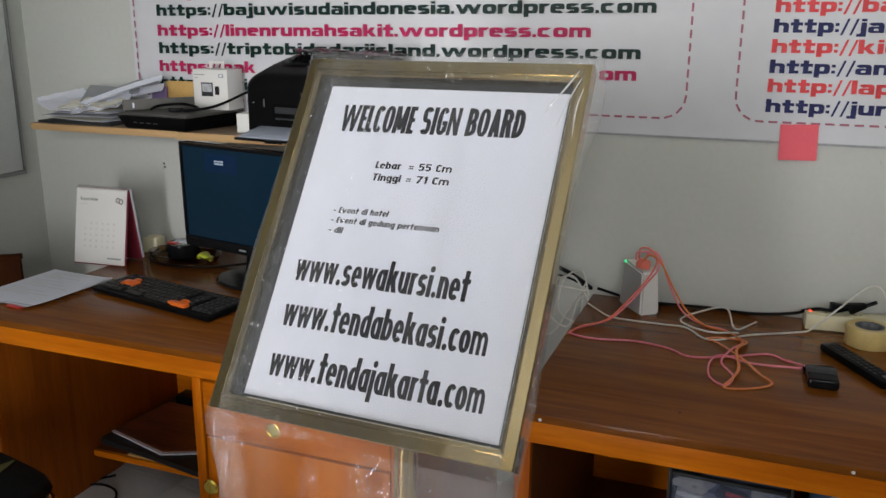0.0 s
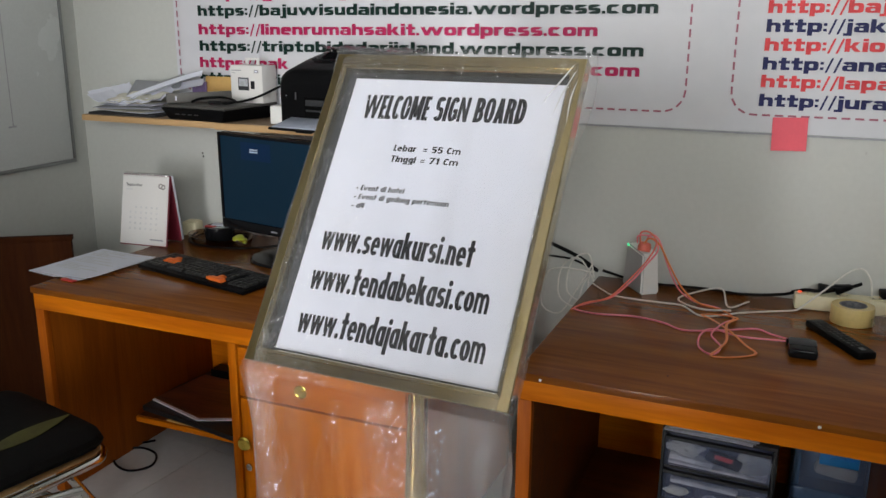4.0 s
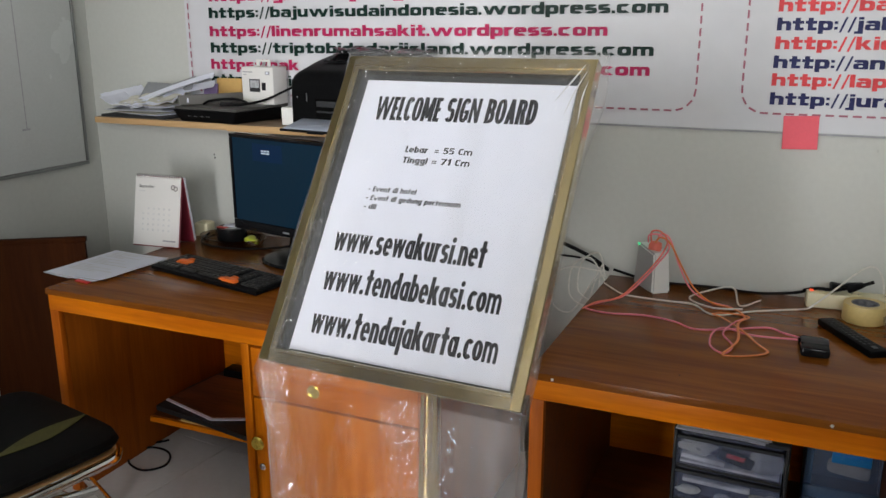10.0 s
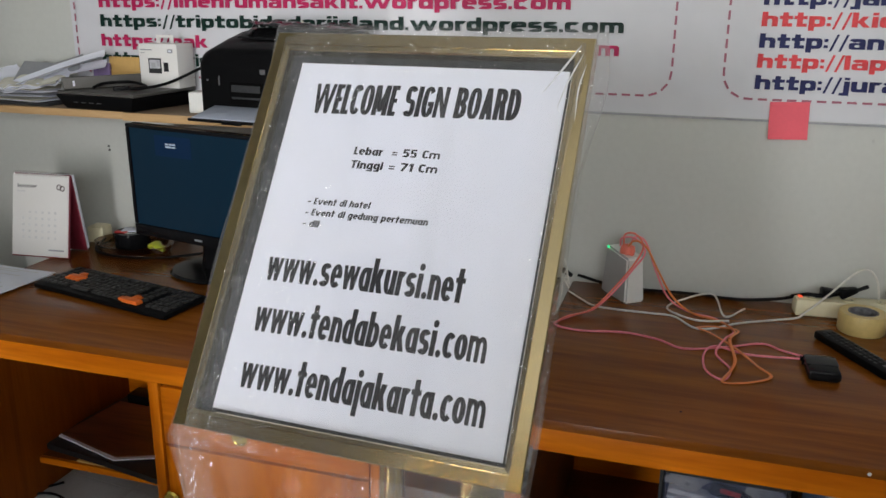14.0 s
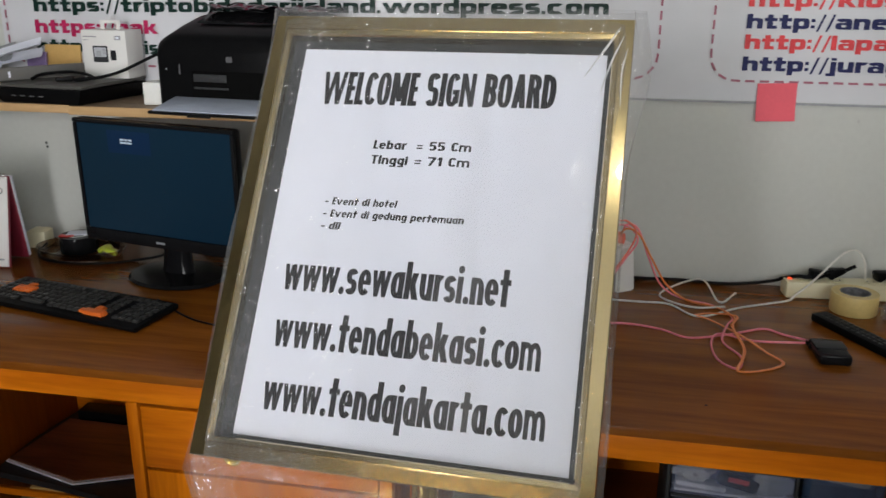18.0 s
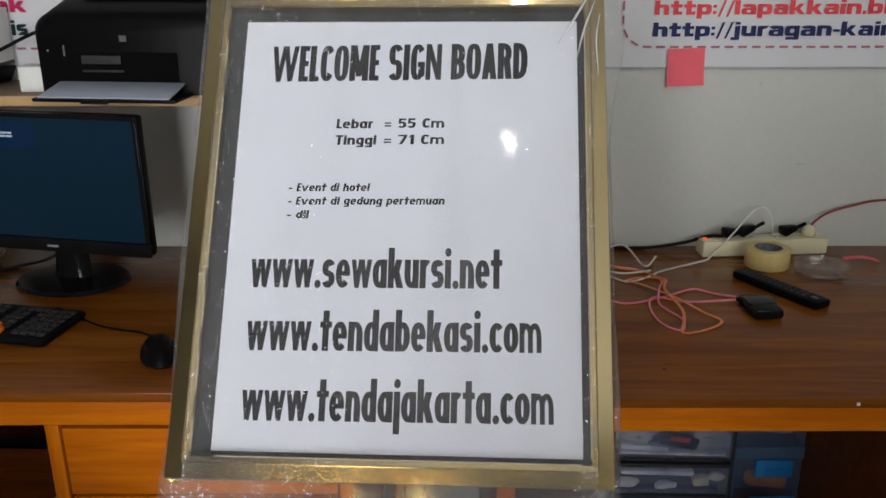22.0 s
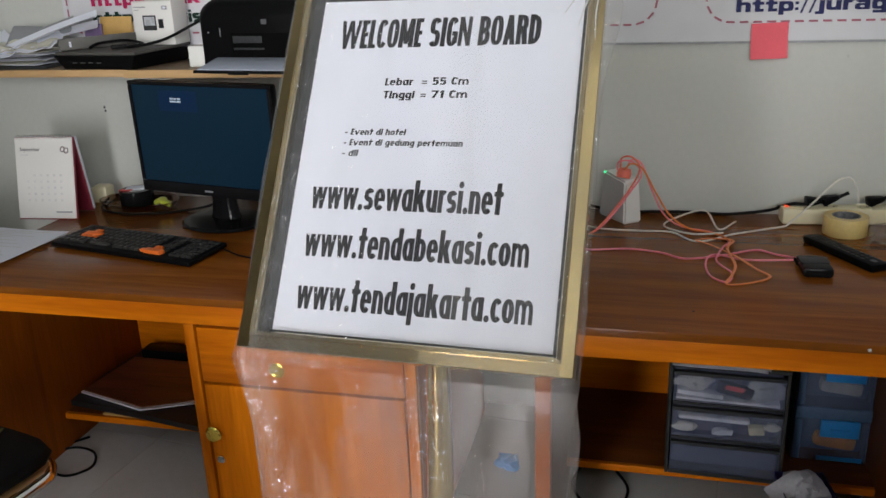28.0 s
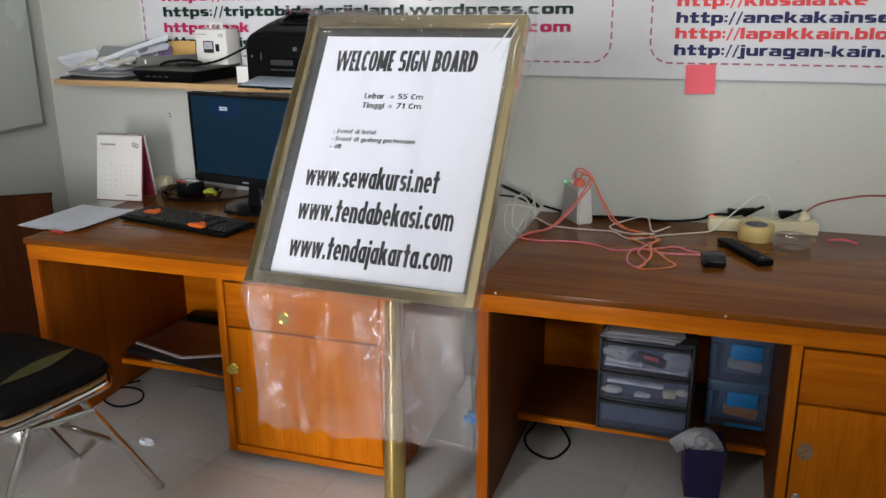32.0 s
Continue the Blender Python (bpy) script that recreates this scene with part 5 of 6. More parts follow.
solid("usb_plug", box(-0.022, 0.022, -0.008, 0.008, 0.0, 0.012, 0.003), BLACK, "black plug end of the cable", "plug", pose(-1.725, 2.195, SZ + 0.0535, 0, 0, 30))

bx = thing("product_box", "small white carton with a printed picture of a device", "box", pose(-1.6635, 2.335, SZ + 0.053, 0, 0, -2))
part("carton", box(-0.0665, 0.0665, -0.04, 0.04, 0.0, 0.126, 0.0015), PAPER_WARM, bx)
tab = bmesh.new()
for q in ((-0.03, -0.018, 0.126, 0.142), (0.018, 0.03, 0.126, 0.142), (-0.03, 0.03, 0.142, 0.150)):
    add_box(tab, q[0], q[1], -0.002, 0.0, q[2], q[3])
part("hanging_tab", tab, PAPER_WARM, bx, smooth=0)
part("printed_picture", box(-0.034, 0.010, -0.0412, -0.0403, 0.042, 0.085, 0), CHARCOAL, bx)
part("printed_screen", box(-0.030, 0.006, -0.0418, -0.0413, 0.056, 0.081, 0), PAPER_GREY, bx)
part("printed_glare", (lambda bm: (add_box(bm, -0.024, -0.010, -0.0422, -0.0419, 0.058, 0.072), add_box(bm, -0.004, 0.004, -0.0422, -0.0419, 0.064, 0.078), bm)[2])(bmesh.new()), INK_SOFT, bx)
part("printed_device", box(0.018, 0.034, -0.0412, -0.0403, 0.048, 0.074, 0), INK, bx)
part("printed_mark", box(0.034, 0.052, -0.0412, -0.0403, 0.101, 0.112, 0), INK_SOFT, bx)
part("printed_centre", box(0.039, 0.047, -0.0418, -0.0413, 0.104, 0.109, 0), PAPER, bx)
part("printed_lines", (lambda bm: (add_box(bm, -0.06, -0.020, -0.0412, -0.0403, 0.1075, 0.1105), add_box(bm, -0.06, -0.045, -0.0412, -0.0403, 0.099, 0.101), bm)[2])(bmesh.new()), INK_SOFT, bx)
solid("carton", box(-0.03, 0.03, -0.025, 0.025, 0.0, 0.121, 0.0015), PAPER_WARM, "second white carton behind the first", "box", pose(-1.652, 2.369, SZ + 0.053, 0, 0, -2))
solid("white_block", box(-0.032, 0.032, -0.03, 0.03, 0.0, 0.058, 0.003), WHITE_PL, "small white box beside the printer", "box", pose(-1.475, 2.225, SZ - 0.0005, 0, 0, 3))
solid("brown_envelope", box(-0.054, 0.056, -0.005, 0.005, 0.0, 0.132, 0.001, pose(0, 0, 0, -5)), CARD, "brown card envelope leaning on the wall", "envelope", pose(-1.852, 2.378, SZ))
solid("violet_folder", box(-0.03, 0.03, -0.004, 0.004, 0.0, 0.112, 0.001, pose(0, 0, 0, -4)), VIOLET, "violet card folder standing against the wall", "folder", pose(-1.925, 2.365, SZ, 0, 0, 0))

def crumpled(w, d, seed, depth, fold=0.0):
    """A sheet with broad creases and an upturned edge."""
    def lift(x, y):
        v = Vector((x * 16 + seed, y * 16, seed))
        return depth * abs(noise.noise(v)) * 2 + depth * 0.35 * noise.noise(v * 2.7) + fold * max(0.0, -x - w * 0.35) ** 2
    return sheet(-w, w, -d, d, 22, 14, lift, 0.001)


PR = pose(-1.215, 2.245, SZ - 0.0005, 0, 0, -6)
pr = thing("inkjet_printer", "black inkjet printer with its front paper tray open", "printer", PR)
def printer_shell():
    """Rounded front outline carried back, the top rising towards the rear."""
    outline = [(-0.208, 0.004), (0.205, 0.004)]
    for cx, cz, r, a0 in ((0.165, 0.188, 0.04, 0), (-0.138, 0.158, 0.07, 90)):
        outline += [(cx + r * math.cos(math.radians(a0 + k * 11.25)), cz + r * math.sin(math.radians(a0 + k * 11.25))) for k in range(9)]
    bm, rings = bmesh.new(), []
    for y, inset, rise in ((-0.126, 0.014, -0.046), (-0.122, 0.006, -0.044), (-0.112, 0.0, -0.040), (-0.04, 0.0, -0.018), (0.02, 0.0, -0.004), (0.07, 0.0, 0.0), (0.112, 0.0, 0.0), (0.116, 0.005, 0.0)):
        rings.append([bm.verts.new((x * (1 - inset / 0.2), y, 0.004 + (z - 0.004) * (1 - inset / 0.25) + rise * max(0.0, (z - 0.09) / 0.13) + (inset * 0.4 if z < 0.02 else 0))) for x, z in outline])
    n = len(outline)
    for g, h in zip(rings, rings[1:]):
        for k in range(n):
            bm.faces.new((g[k], g[(k + 1) % n], h[(k + 1) % n], h[k]))
    bm.faces.new(rings[0][::-1])
    bm.faces.new(rings[-1])
    bmesh.ops.recalc_face_normals(bm, faces=bm.faces)
    return bm


part("body", printer_shell(), BLACK, pr, smooth=40)
part("lid", sheet(-0.120, 0.175, -0.06, 0.085, 12, 8, lambda x, y: 0.2310 - 0.042 * max(0.0, (0.01 - y) / 0.12) + 0.0015 * math.sin(22 * x + 30 * y), 0.003), BLACK_GLOSS, pr, "glossy black lid")
part("sheet_feeder", box(-0.06, 0.215, 0.045, 0.085, 0.234, 0.241, 0.003), BLACK, pr)
part("feeder_flap", sheet(-0.13, 0.05, -0.03, 0.05, 8, 6, lambda x, y: 0.2335 + 0.05 * (y + 0.03) * 0.3, 0.002), BLACK, pr).matrix_basis = pose(0.0, 0.03, 0.0, 0, 4, 8)
slot = part("output_slot", box(-0.105, 0.12, -0.1272, -0.1262, 0.032, 0.098, 0.0), HOLLOW, pr, "dark output slot")
part("output_roller", box(-0.10, -0.01, -0.129, -0.1275, 0.072, 0.090, 0.0006), CHARCOAL, slot)
part("roller_glint", box(-0.082, -0.03, -0.1298, -0.1291, 0.078, 0.087, 0.0003), CHARCOAL, slot, "silvery roller cover")
part("output_bar", box(-0.10, -0.005, -0.129, -0.1275, 0.054, 0.059, 0.0006), CHARCOAL, slot)
part("side_grip", box(-0.140, -0.136, -0.1295, -0.1265, 0.088, 0.112, 0.001), DARK_GREY, pr)
part("side_light", box(-0.178, -0.174, -0.1285, -0.1265, 0.098, 0.102, 0.0008), GREY_PL, pr)
tr = part("paper_tray", box(-0.168, 0.150, -0.232, -0.128, 0.004, 0.012, 0.003), BLACK, pr)
part("tray_paper", box(-0.155, 0.135, -0.002, 0.098, 0.0, 0.003, 0.0005), TRAY_SHEET, tr, "pale blue-grey sheet in the tray").matrix_basis = pose(0, -0.226, 0.0124, 11)
part("tray_stop", box(-0.055, 0.005, -0.240, -0.2325, 0.002, 0.011, 0.002), BLACK, tr)
mk = part("maker_mark", box(-0.008, 0.008, -0.0065, 0.0065, 0.0, 0.0012, 0), DARK_GREY, pr, "plain grey mark")
mk.matrix_basis = pose(0.0, -0.1265, 0.127, 90)
part("loose_cover", crumpled(0.175, 0.062, 41.0, 0.010), BLACK_GLOSS, pr, "crumpled black plastic lying on the lid", smooth=25).matrix_basis = pose(0.045, 0.035, 0.238, 0, 1, -4)
part("printer_power_cord", tube([(0.05, 0.03, 0.236), (-0.03, 0.04, 0.240), (-0.09, 0.05, 0.246), (-0.125, 0.055, 0.226), (-0.16, 0.075, 0.235), (-0.19, 0.09, 0.19)], 0.004, 8), BLACK, pr)

pile = thing("paper_pile", "untidy pile of papers, envelopes and clear folders on the shelf", "papers", pose(-2.12, 2.27, SZ))
rng = random.Random(5)


part("flat_folder", box(-0.14, 0.16, -0.105, 0.105, 0.0, 0.008, 0.002), CHARCOAL, pile, "dark flat folder")
for k in range(7):
    w, d = rng.uniform(0.11, 0.145), rng.uniform(0.08, 0.10)
    ph, cv = rng.uniform(0, 6), rng.uniform(0.0006, 0.0016)
    part("sheet", sheet(-w, w, -d, d, 10, 6, lambda x, y: cv * math.sin(14 * x + ph) + cv, 0.0012), (PAPER, PAPER_OLD, PAPER, PAPER_GREY, PAPER)[k % 5], pile).matrix_basis = pose(rng.uniform(-0.01, 0.03), rng.uniform(-0.012, 0.012), 0.0095 + 0.0055 * k, 0, 0, rng.uniform(-12, 12))
part("curled_sheet", crumpled(0.072, 0.10, 3.0, 0.004, 9.0), PAPER, pile).matrix_basis = pose(-0.065, -0.01, 0.050, 4, 2, 8)
part("curled_sheet", crumpled(0.075, 0.09, 8.0, 0.005, 14.0), PAPER, pile).matrix_basis = pose(-0.075, 0.005, 0.056, 7, -3, -12)
part("grey_folder", box(-0.045, 0.045, -0.05, 0.05, -0.001, 0.001, 0.0005), GREY_PL, pile, "dull grey plastic folder").matrix_basis = pose(-0.005, 0.035, 0.085, 30, 4, 20)
part("grey_folder", box(-0.065, 0.065, -0.036, 0.036, -0.001, 0.001, 0.0005), GREY_PL, pile, "dull grey plastic folder").matrix_basis = pose(0.085, 0.06, 0.098, 38, -17, 8)
part("crumpled_sheet", crumpled(0.115, 0.075, 21.0, 0.012), PAPER_OLD, pile, "creased greenish sheet").matrix_basis = pose(0.035, -0.02, 0.062, 10, -6, 8)
part("crumpled_sheet", crumpled(0.09, 0.06, 33.0, 0.010), PAPER, pile).matrix_basis = pose(0.075, -0.035, 0.060, 14, -9, 20)
part("long_sheet", sheet(-0.155, 0.155, -0.034, 0.034, 16, 8, lambda x, y: 0.006 * math.sin(9 * x + 1) + 9.0 * y * y, 0.001), PAPER, pile, "rolled white sheet").matrix_basis = pose(0.118, -0.01, 0.088, 14, -17, 20)
part("clear_folder", sheet(-0.14, 0.13, -0.034, 0.034, 14, 7, lambda x, y: 0.008 * math.sin(11 * x + 2) + 5.0 * y * y, 0.001), PAPER, pile, "thin white plastic folder").matrix_basis = pose(0.112, 0.03, 0.076, 18, -15, 24)
for q in ((-1.953, 0.972), (-1.951, 0.960)):
    solid("wall_screw", lathe([(0.0, 0.0), (0.0038, 0.0), (0.003, 0.0016), (0.0, 0.002)], 14), CHARCOAL, "small dark screw driven into the wall", "screw", pose(q[0], 2.3995, q[1], 90), group="screws in the wall")

# ---- on the right desk ----
ad = thing("network_adapter", "upright tapered white network adapter with its left face shaded grey and a green light", "adapter", pose(-0.287, 2.27, DT))


def tower(base, top, inset=0.0):
    """A tapered four-sided case with softened edges; corners in plan with their heights."""
    bm = bmesh.new()
    lo = [bm.verts.new((x + 0.287, y - 2.27, z)) for x, y, z in base]
    hi = [bm.verts.new((x + 0.287, y - 2.27, z)) for x, y, z in top]
    bm.faces.new(lo[::-1])
    bm.faces.new(hi)
    for k in range(4):
        bm.faces.new((lo[k], lo[(k + 1) % 4], hi[(k + 1) % 4], hi[k]))
    bmesh.ops.recalc_face_normals(bm, faces=bm.faces)
    bmesh.ops.bevel(bm, geom=list(bm.edges), offset=0.005, segments=3, affect='EDGES')
    return bm


case = part("white_case", tower([(-0.277, 2.240, 0), (-0.230, 2.275, 0), (-0.306, 2.372, 0), (-0.352, 2.338, 0)], [(-0.278, 2.247, 0.120), (-0.240, 2.275, 0.125), (-0.302, 2.356, 0.134), (-0.341, 2.328, 0.132)]), WHITE_PL, ad, "white case")
# the left face is recoloured grey to carry the shade on that side
case.data.materials.append(SHADED_WHITE)
for p in case.data.polygons:
    if p.normal.x < -0.3 and p.normal.z < 0.7:
        p.material_index = 1
part("plug", lathe([(0.0, 0.0), (0.018, 0.0), (0.02, 0.012), (0.016, 0.026), (0.0, 0.03)], 20), SALMON, ad, "orange plug pushed into its top").matrix_basis = pose(0.003, 0.008, 0.124, -14, 8)
part("status_light", box(-0.004, 0.004, -0.002, 0.001, 0.0, 0.006, 0.001), LED, ad).matrix_basis = pose(-0.048, 0.044, 0.128, 0, 0, -52)


def cable(name, pts, r, material, label, flat=1.0):
    solid(name, tube([(x, y, DT + z + r * flat) for x, y, z in pts], r, 10, 8, flat), material, label, "cable")


cable("salmon_cable", [(-0.30, 2.26, 0.15), (-0.295, 2.245, 0.175), (-0.26, 2.235, 0.178), (-0.235, 2.23, 0.145), (-0.262, 2.22, 0.10), (-0.30, 2.19, 0.05), (-0.345, 2.15, 0.01), (-0.40, 2.10, 0.0), (-0.425, 2.04, 0.0), (-0.36, 2.02, 0.0), (-0.26, 2.04, 0.0), (-0.18, 2.022, 0.0), (-0.12, 1.985, 0.0), (-0.03, 2.02, 0.001), (0.05, 2.07, 0.0), (0.09, 2.045, 0.0), (0.135, 2.012, 0.004)], 0.0024, PINKC, "pink flat cable running from the adapter to the small black box")
cable("salmon_lead", [(-0.275, 2.255, 0.155), (-0.262, 2.24, 0.182), (-0.235, 2.232, 0.172), (-0.205, 2.23, 0.10), (-0.17, 2.24, 0.03), (-0.12, 2.23, 0.002), (-0.05, 2.20, 0.0), (-0.01, 2.13, 0.0), (-0.03, 2.06, 0.006), (-0.05, 1.97, 0.004), (-0.02, 1.90, 0.0), (-0.035, 1.84, 0.0), (-0.07, 1.88, 0.0), (-0.075, 1.96, 0.004), (-0.05, 2.01, 0.005), (0.02, 1.99, 0.002), (0.135, 1.998, 0.004)], 0.0024, PINKC, "pink twin cable tangled on the desk")
cable("salmon_strand", [(-0.292, 2.262, 0.152), (-0.288, 2.24, 0.186), (-0.262, 2.228, 0.192), (-0.240, 2.222, 0.165), (-0.258, 2.214, 0.118), (-0.300, 2.182, 0.062), (-0.35, 2.138, 0.012), (-0.405, 2.088, 0.004), (-0.430, 2.03, 0.0)], 0.0025, SALMON, "second salmon strand of the adapter's cable")
cable("orange_strand", [(-0.280, 2.258, 0.15), (-0.262, 2.236, 0.172), (-0.232, 2.226, 0.160), (-0.196, 2.222, 0.098), (-0.158, 2.228, 0.036), (-0.108, 2.214, 0.004), (-0.045, 2.185, 0.002), (-0.008, 2.12, 0.004), (-0.022, 2.05, 0.010)], 0.0026, ORANGEC, "orange strand of the adapter's cable")
cable("orange_ribbon", [(-0.09, 2.12, 0.002), (-0.06, 2.09, 0.004), (-0.005, 2.00, 0.008), (0.035, 1.93, 0.004), (0.062, 1.885, 0.002), (0.02, 1.845, 0.001), (-0.035, 1.826, 0.002), (-0.02, 1.88, 0.006), (-0.01, 1.94, 0.008), (-0.02, 2.05, 0.010), (0.0, 2.13, 0.004), (-0.06, 2.14, 0.003), (-0.095, 2.125, 0.002)], 0.0036, ORANGEC, "orange ribbon cable in a loop", 0.4)
cable("white_cable", [(0.158, 2.286, 0.006), (0.140, 2.268, 0.001), (0.09, 2.24, 0.0), (0.007, 2.19, 0.0), (-0.087, 2.118, 0.0), (-0.15, 2.186, 0.0), (-0.21, 2.19, 0.0), (-0.28, 2.19, 0.0), (-0.35, 2.20, 0.0), (-0.39, 2.24, 0.0), (-0.43, 2.29, 0.0)], 0.0025, WHITEC, "white cable looping across the desk")
cable("white_lead", [(0.02, 2.30, 0.0), (-0.03, 2.215, 0.004), (-0.06, 2.33, 0.02), (-0.13, 2.31, 0.006), (-0.17, 2.24, 0.0), (-0.10, 2.17, 0.003), (-0.02, 2.185, 0.004)], 0.0025, WHITEC, "second white cable in a loop")
cable("black_cable", [(0.155, 2.345, 0.036), (0.10, 2.37, 0.01), (0.0, 2.362, 0.0), (-0.1, 2.372, 0.0), (-0.2, 2.365, 0.0), (-0.30, 2.36, 0.0), (-0.42, 2.372, 0.02)], 0.0042, BLACK, "black mains cable along the wall")
solid("hanging_black_cable", tube([(-0.437, 2.375, DT + 0.02), (-0.50, 2.372, DT + 0.06), (-0.60, 2.37, DT + 0.10), (-0.685, 2.37, DT + 0.14)], 0.006, 10), BLACK, "thick black cable spanning the gap between the desks", "cable")
solid("hanging_black_lead", tube([(-0.437, 2.385, DT + 0.015), (-0.52, 2.385, DT + 0.045), (-0.60, 2.385, DT + 0.05), (-0.69, 2.385, DT + 0.06)], 0.0035, 8), BLACK, "thin black cable spanning the gap between the desks", "cable")
for k, (dx, dz) in enumerate(((0.0, 0.0), (0.03, 0.02), (-0.05, -0.03))):
    solid("dangling_white_cable", tube([(-0.437, 2.34 - 0.01 * k, DT - 0.008 + 0.018 * k), (-0.49 + dx, 2.35 - 0.01 * k, DT + 0.06 + dz), (-0.55 + dx, 2.37, DT + 0.02 + dz), (-0.555 + dx, 2.36 - 0.01 * k, DT - 0.07 + dz), (-0.50 + dx, 2.36, DT - 0.10 + dz), (-0.475 + dx * 0.5, 2.362, DT - 0.02 + dz), (-0.445, 2.352 - 0.01 * k, DT + 0.01 + 0.02 * k)], 0.0026, 8), WHITEC, "thin white cable dangling in the gap between the desks", "cable", group="white cables between the desks")

ps = power_strip(pose(0.304, 2.339, DT, 0, 0, 5), 4, 0.335, "cream four-way power strip with black plugs and a red light")
part("switch", box(-0.160, -0.150, -0.006, 0.004, 0.042, 0.046, 0.002), LEDR, ps, "glowing red switch")


def plug(m, material, label):
    t = thing("mains_plug", label, "plug", m, "plugs in the power strip")
    body = box(-0.021, 0.024, -0.017, 0.017, 0.0, 0.025, 0.005)
    for v in body.verts:
        # narrows towards the cord
        k = 1 - 0.55 * max(0.0, (v.co.x + 0.006) / 0.03)
        v.co.y, v.co.z = v.co.y * k, 0.011 + (v.co.z - 0.011) * k
    part("body", body, material, t)
    part("sleeve", tube([(0.022, 0, 0.011), (0.034, 0, 0.012), (0.05, 0.0, 0.014)], 0.0048, 10, 4), material, t)
    return t


PT = DT + 0.0455
plug(pose(0.218, 2.330, PT + 0.001, 0, -3, 12), BLACK, "black mains plug lying in the power strip")
plug(pose(0.262, 2.336, PT + 0.006, 0, -18, 8), BLACK, "black mains plug in the power strip")
plug(pose(0.375, 2.345, PT + 0.004, 0, -12, 14), BLACK, "black mains plug in the power strip")
pk = thing("mains_plug", "small round cream mains plug of the red cable", "plug", pose(0.428, 2.350, PT, 0, -8, 0), "plugs in the power strip")
part("body", lathe([(0.0, 0.0), (0.016, 0.0), (0.0175, 0.010), (0.014, 0.020), (0.007, 0.026), (0.0, 0.026)], 22), CREAM_PL, pk)
solid("adapter_cord", tube([(0.268, 2.332, DT + 0.066), (0.238, 2.322, DT + 0.068), (0.198, 2.318, DT + 0.053), (0.165, 2.325, DT + 0.050), (0.130, 2.345, DT + 0.034)], 0.0048, 10), BLACK, "short black cord on the power strip", "cable")
solid("white_arc_cable", tube([(0.150, 2.286, DT + 0.004), (0.170, 2.288, DT + 0.022), (0.212, 2.302, DT + 0.062), (0.259, 2.33, DT + 0.104), (0.284, 2.340, DT + 0.120), (0.306, 2.345, DT + 0.119), (0.325, 2.348, DT + 0.092), (0.334, 2.348, DT + 0.046)], 0.0025, 8), WHITEC, "thin white cable arching over the power strip", "cable")
solid("red_cable", tube([(0.430, 2.35, DT + 0.068), (0.446, 2.356, DT + 0.082), (0.477, 2.365, DT + 0.099), (0.547, 2.375, DT + 0.117), (0.65, 2.385, DT + 0.130), (0.95, 2.39, DT + 0.128), (1.2, 2.392, DT + 0.118)], 0.0029, 10), REDC, "dark red cable running along the wall", "cable")

bk = thing("charger_box", "small glossy black charger box with rounded ends", "charger", pose(0.163, 1.945, DT, 0, 0, 3))
part("case", box(-0.032, 0.035, -0.05, 0.05, 0.0, 0.024, 0.009), BLACK_GLOSS, bk)
part("ridge", box(-0.03, 0.033, -0.012, 0.03, 0.0235, 0.026, 0.002), CHARCOAL, bk)
for k in (-1, 1):
    part("socket_port", box(-0.034, -0.0315, 0.03 + k * 0.01, 0.042 + k * 0.01, 0.006, 0.016, 0.001), HOLLOW, bk)

rm = thing("remote_control", "long black television remote control with small buttons", "remote control", pose(0.248, 2.060, DT, 0, 0, -60))
rc = box(-0.120, 0.120, -0.025, 0.025, 0.0, 0.020, 0.006)
for v in rc.verts:
    # fuller and rounder at the near end
    v.co.y *= 0.92 + 0.16 * (v.co.x + 0.12) / 0.24 - 0.10 * max(0.0, (v.co.x - 0.09) / 0.03)
part("case", rc, BLACK, rm)
for i in range(12):
    for j in range(3):
        part("button", box(-0.100 + i * 0.0155, -0.091 + i * 0.0155, -0.016 + j * 0.0125, -0.0095 + j * 0.0125, 0.0198, 0.0215, 0.0008), CHARCOAL, rm)
part("label_mark", box(0.088, 0.104, -0.006, 0.006, 0.0200, 0.0204, 0), DARK_GREY, rm)

tp = thing("packing_tape_roll", "roll of yellow-brown packing tape lying flat on the desk", "tape", pose(0.283, 2.238, DT + 0.0005))
part("tape", lathe([(0.034, 0.0), (0.053, 0.0), (0.054, 0.003), (0.054, 0.045), (0.053, 0.048), (0.034, 0.048), (0.034, 0.0)], 44), TAPE, tp)
part("core", lathe([(0.0305, 0.0), (0.0345, 0.0), (0.0345, 0.0485), (0.0305, 0.0485), (0.0305, 0.0)], 36), mat("printed_core", (0.16, 0.16, 0.17), 0.5, scale=40, vary=0.9), tp, "grey printed cardboard core")
gd = thing("glass_dish", "round clear glass ashtray dish", "dish", pose(0.386, 2.162, DT))
part("bowl", lathe([(0.0, 0.0), (0.052, 0.0), (0.060, 0.012), (0.063, 0.034), (0.060, 0.038), (0.057, 0.034), (0.052, 0.012), (0.0, 0.008)], 40), DISH, gd)
solid("pink_paper_strip", sheet(-0.042, 0.042, -0.011, 0.011, 12, 3, lambda x, y: 0.004 + 0.006 * math.cos(40 * x), 0.0008), PINK, "curled strip of pink paper on the desk", "paper", pose(0.538, 2.275, DT - 0.0018, 0, 0, -10))
solid("desk_mark", lathe([(0.0, 0.0), (0.003, 0.0), (0.0, 0.0008)], 12), HOLLOW, "small dark chip in the desktop varnish", "mark", pose(-0.113, 1.67, DT))

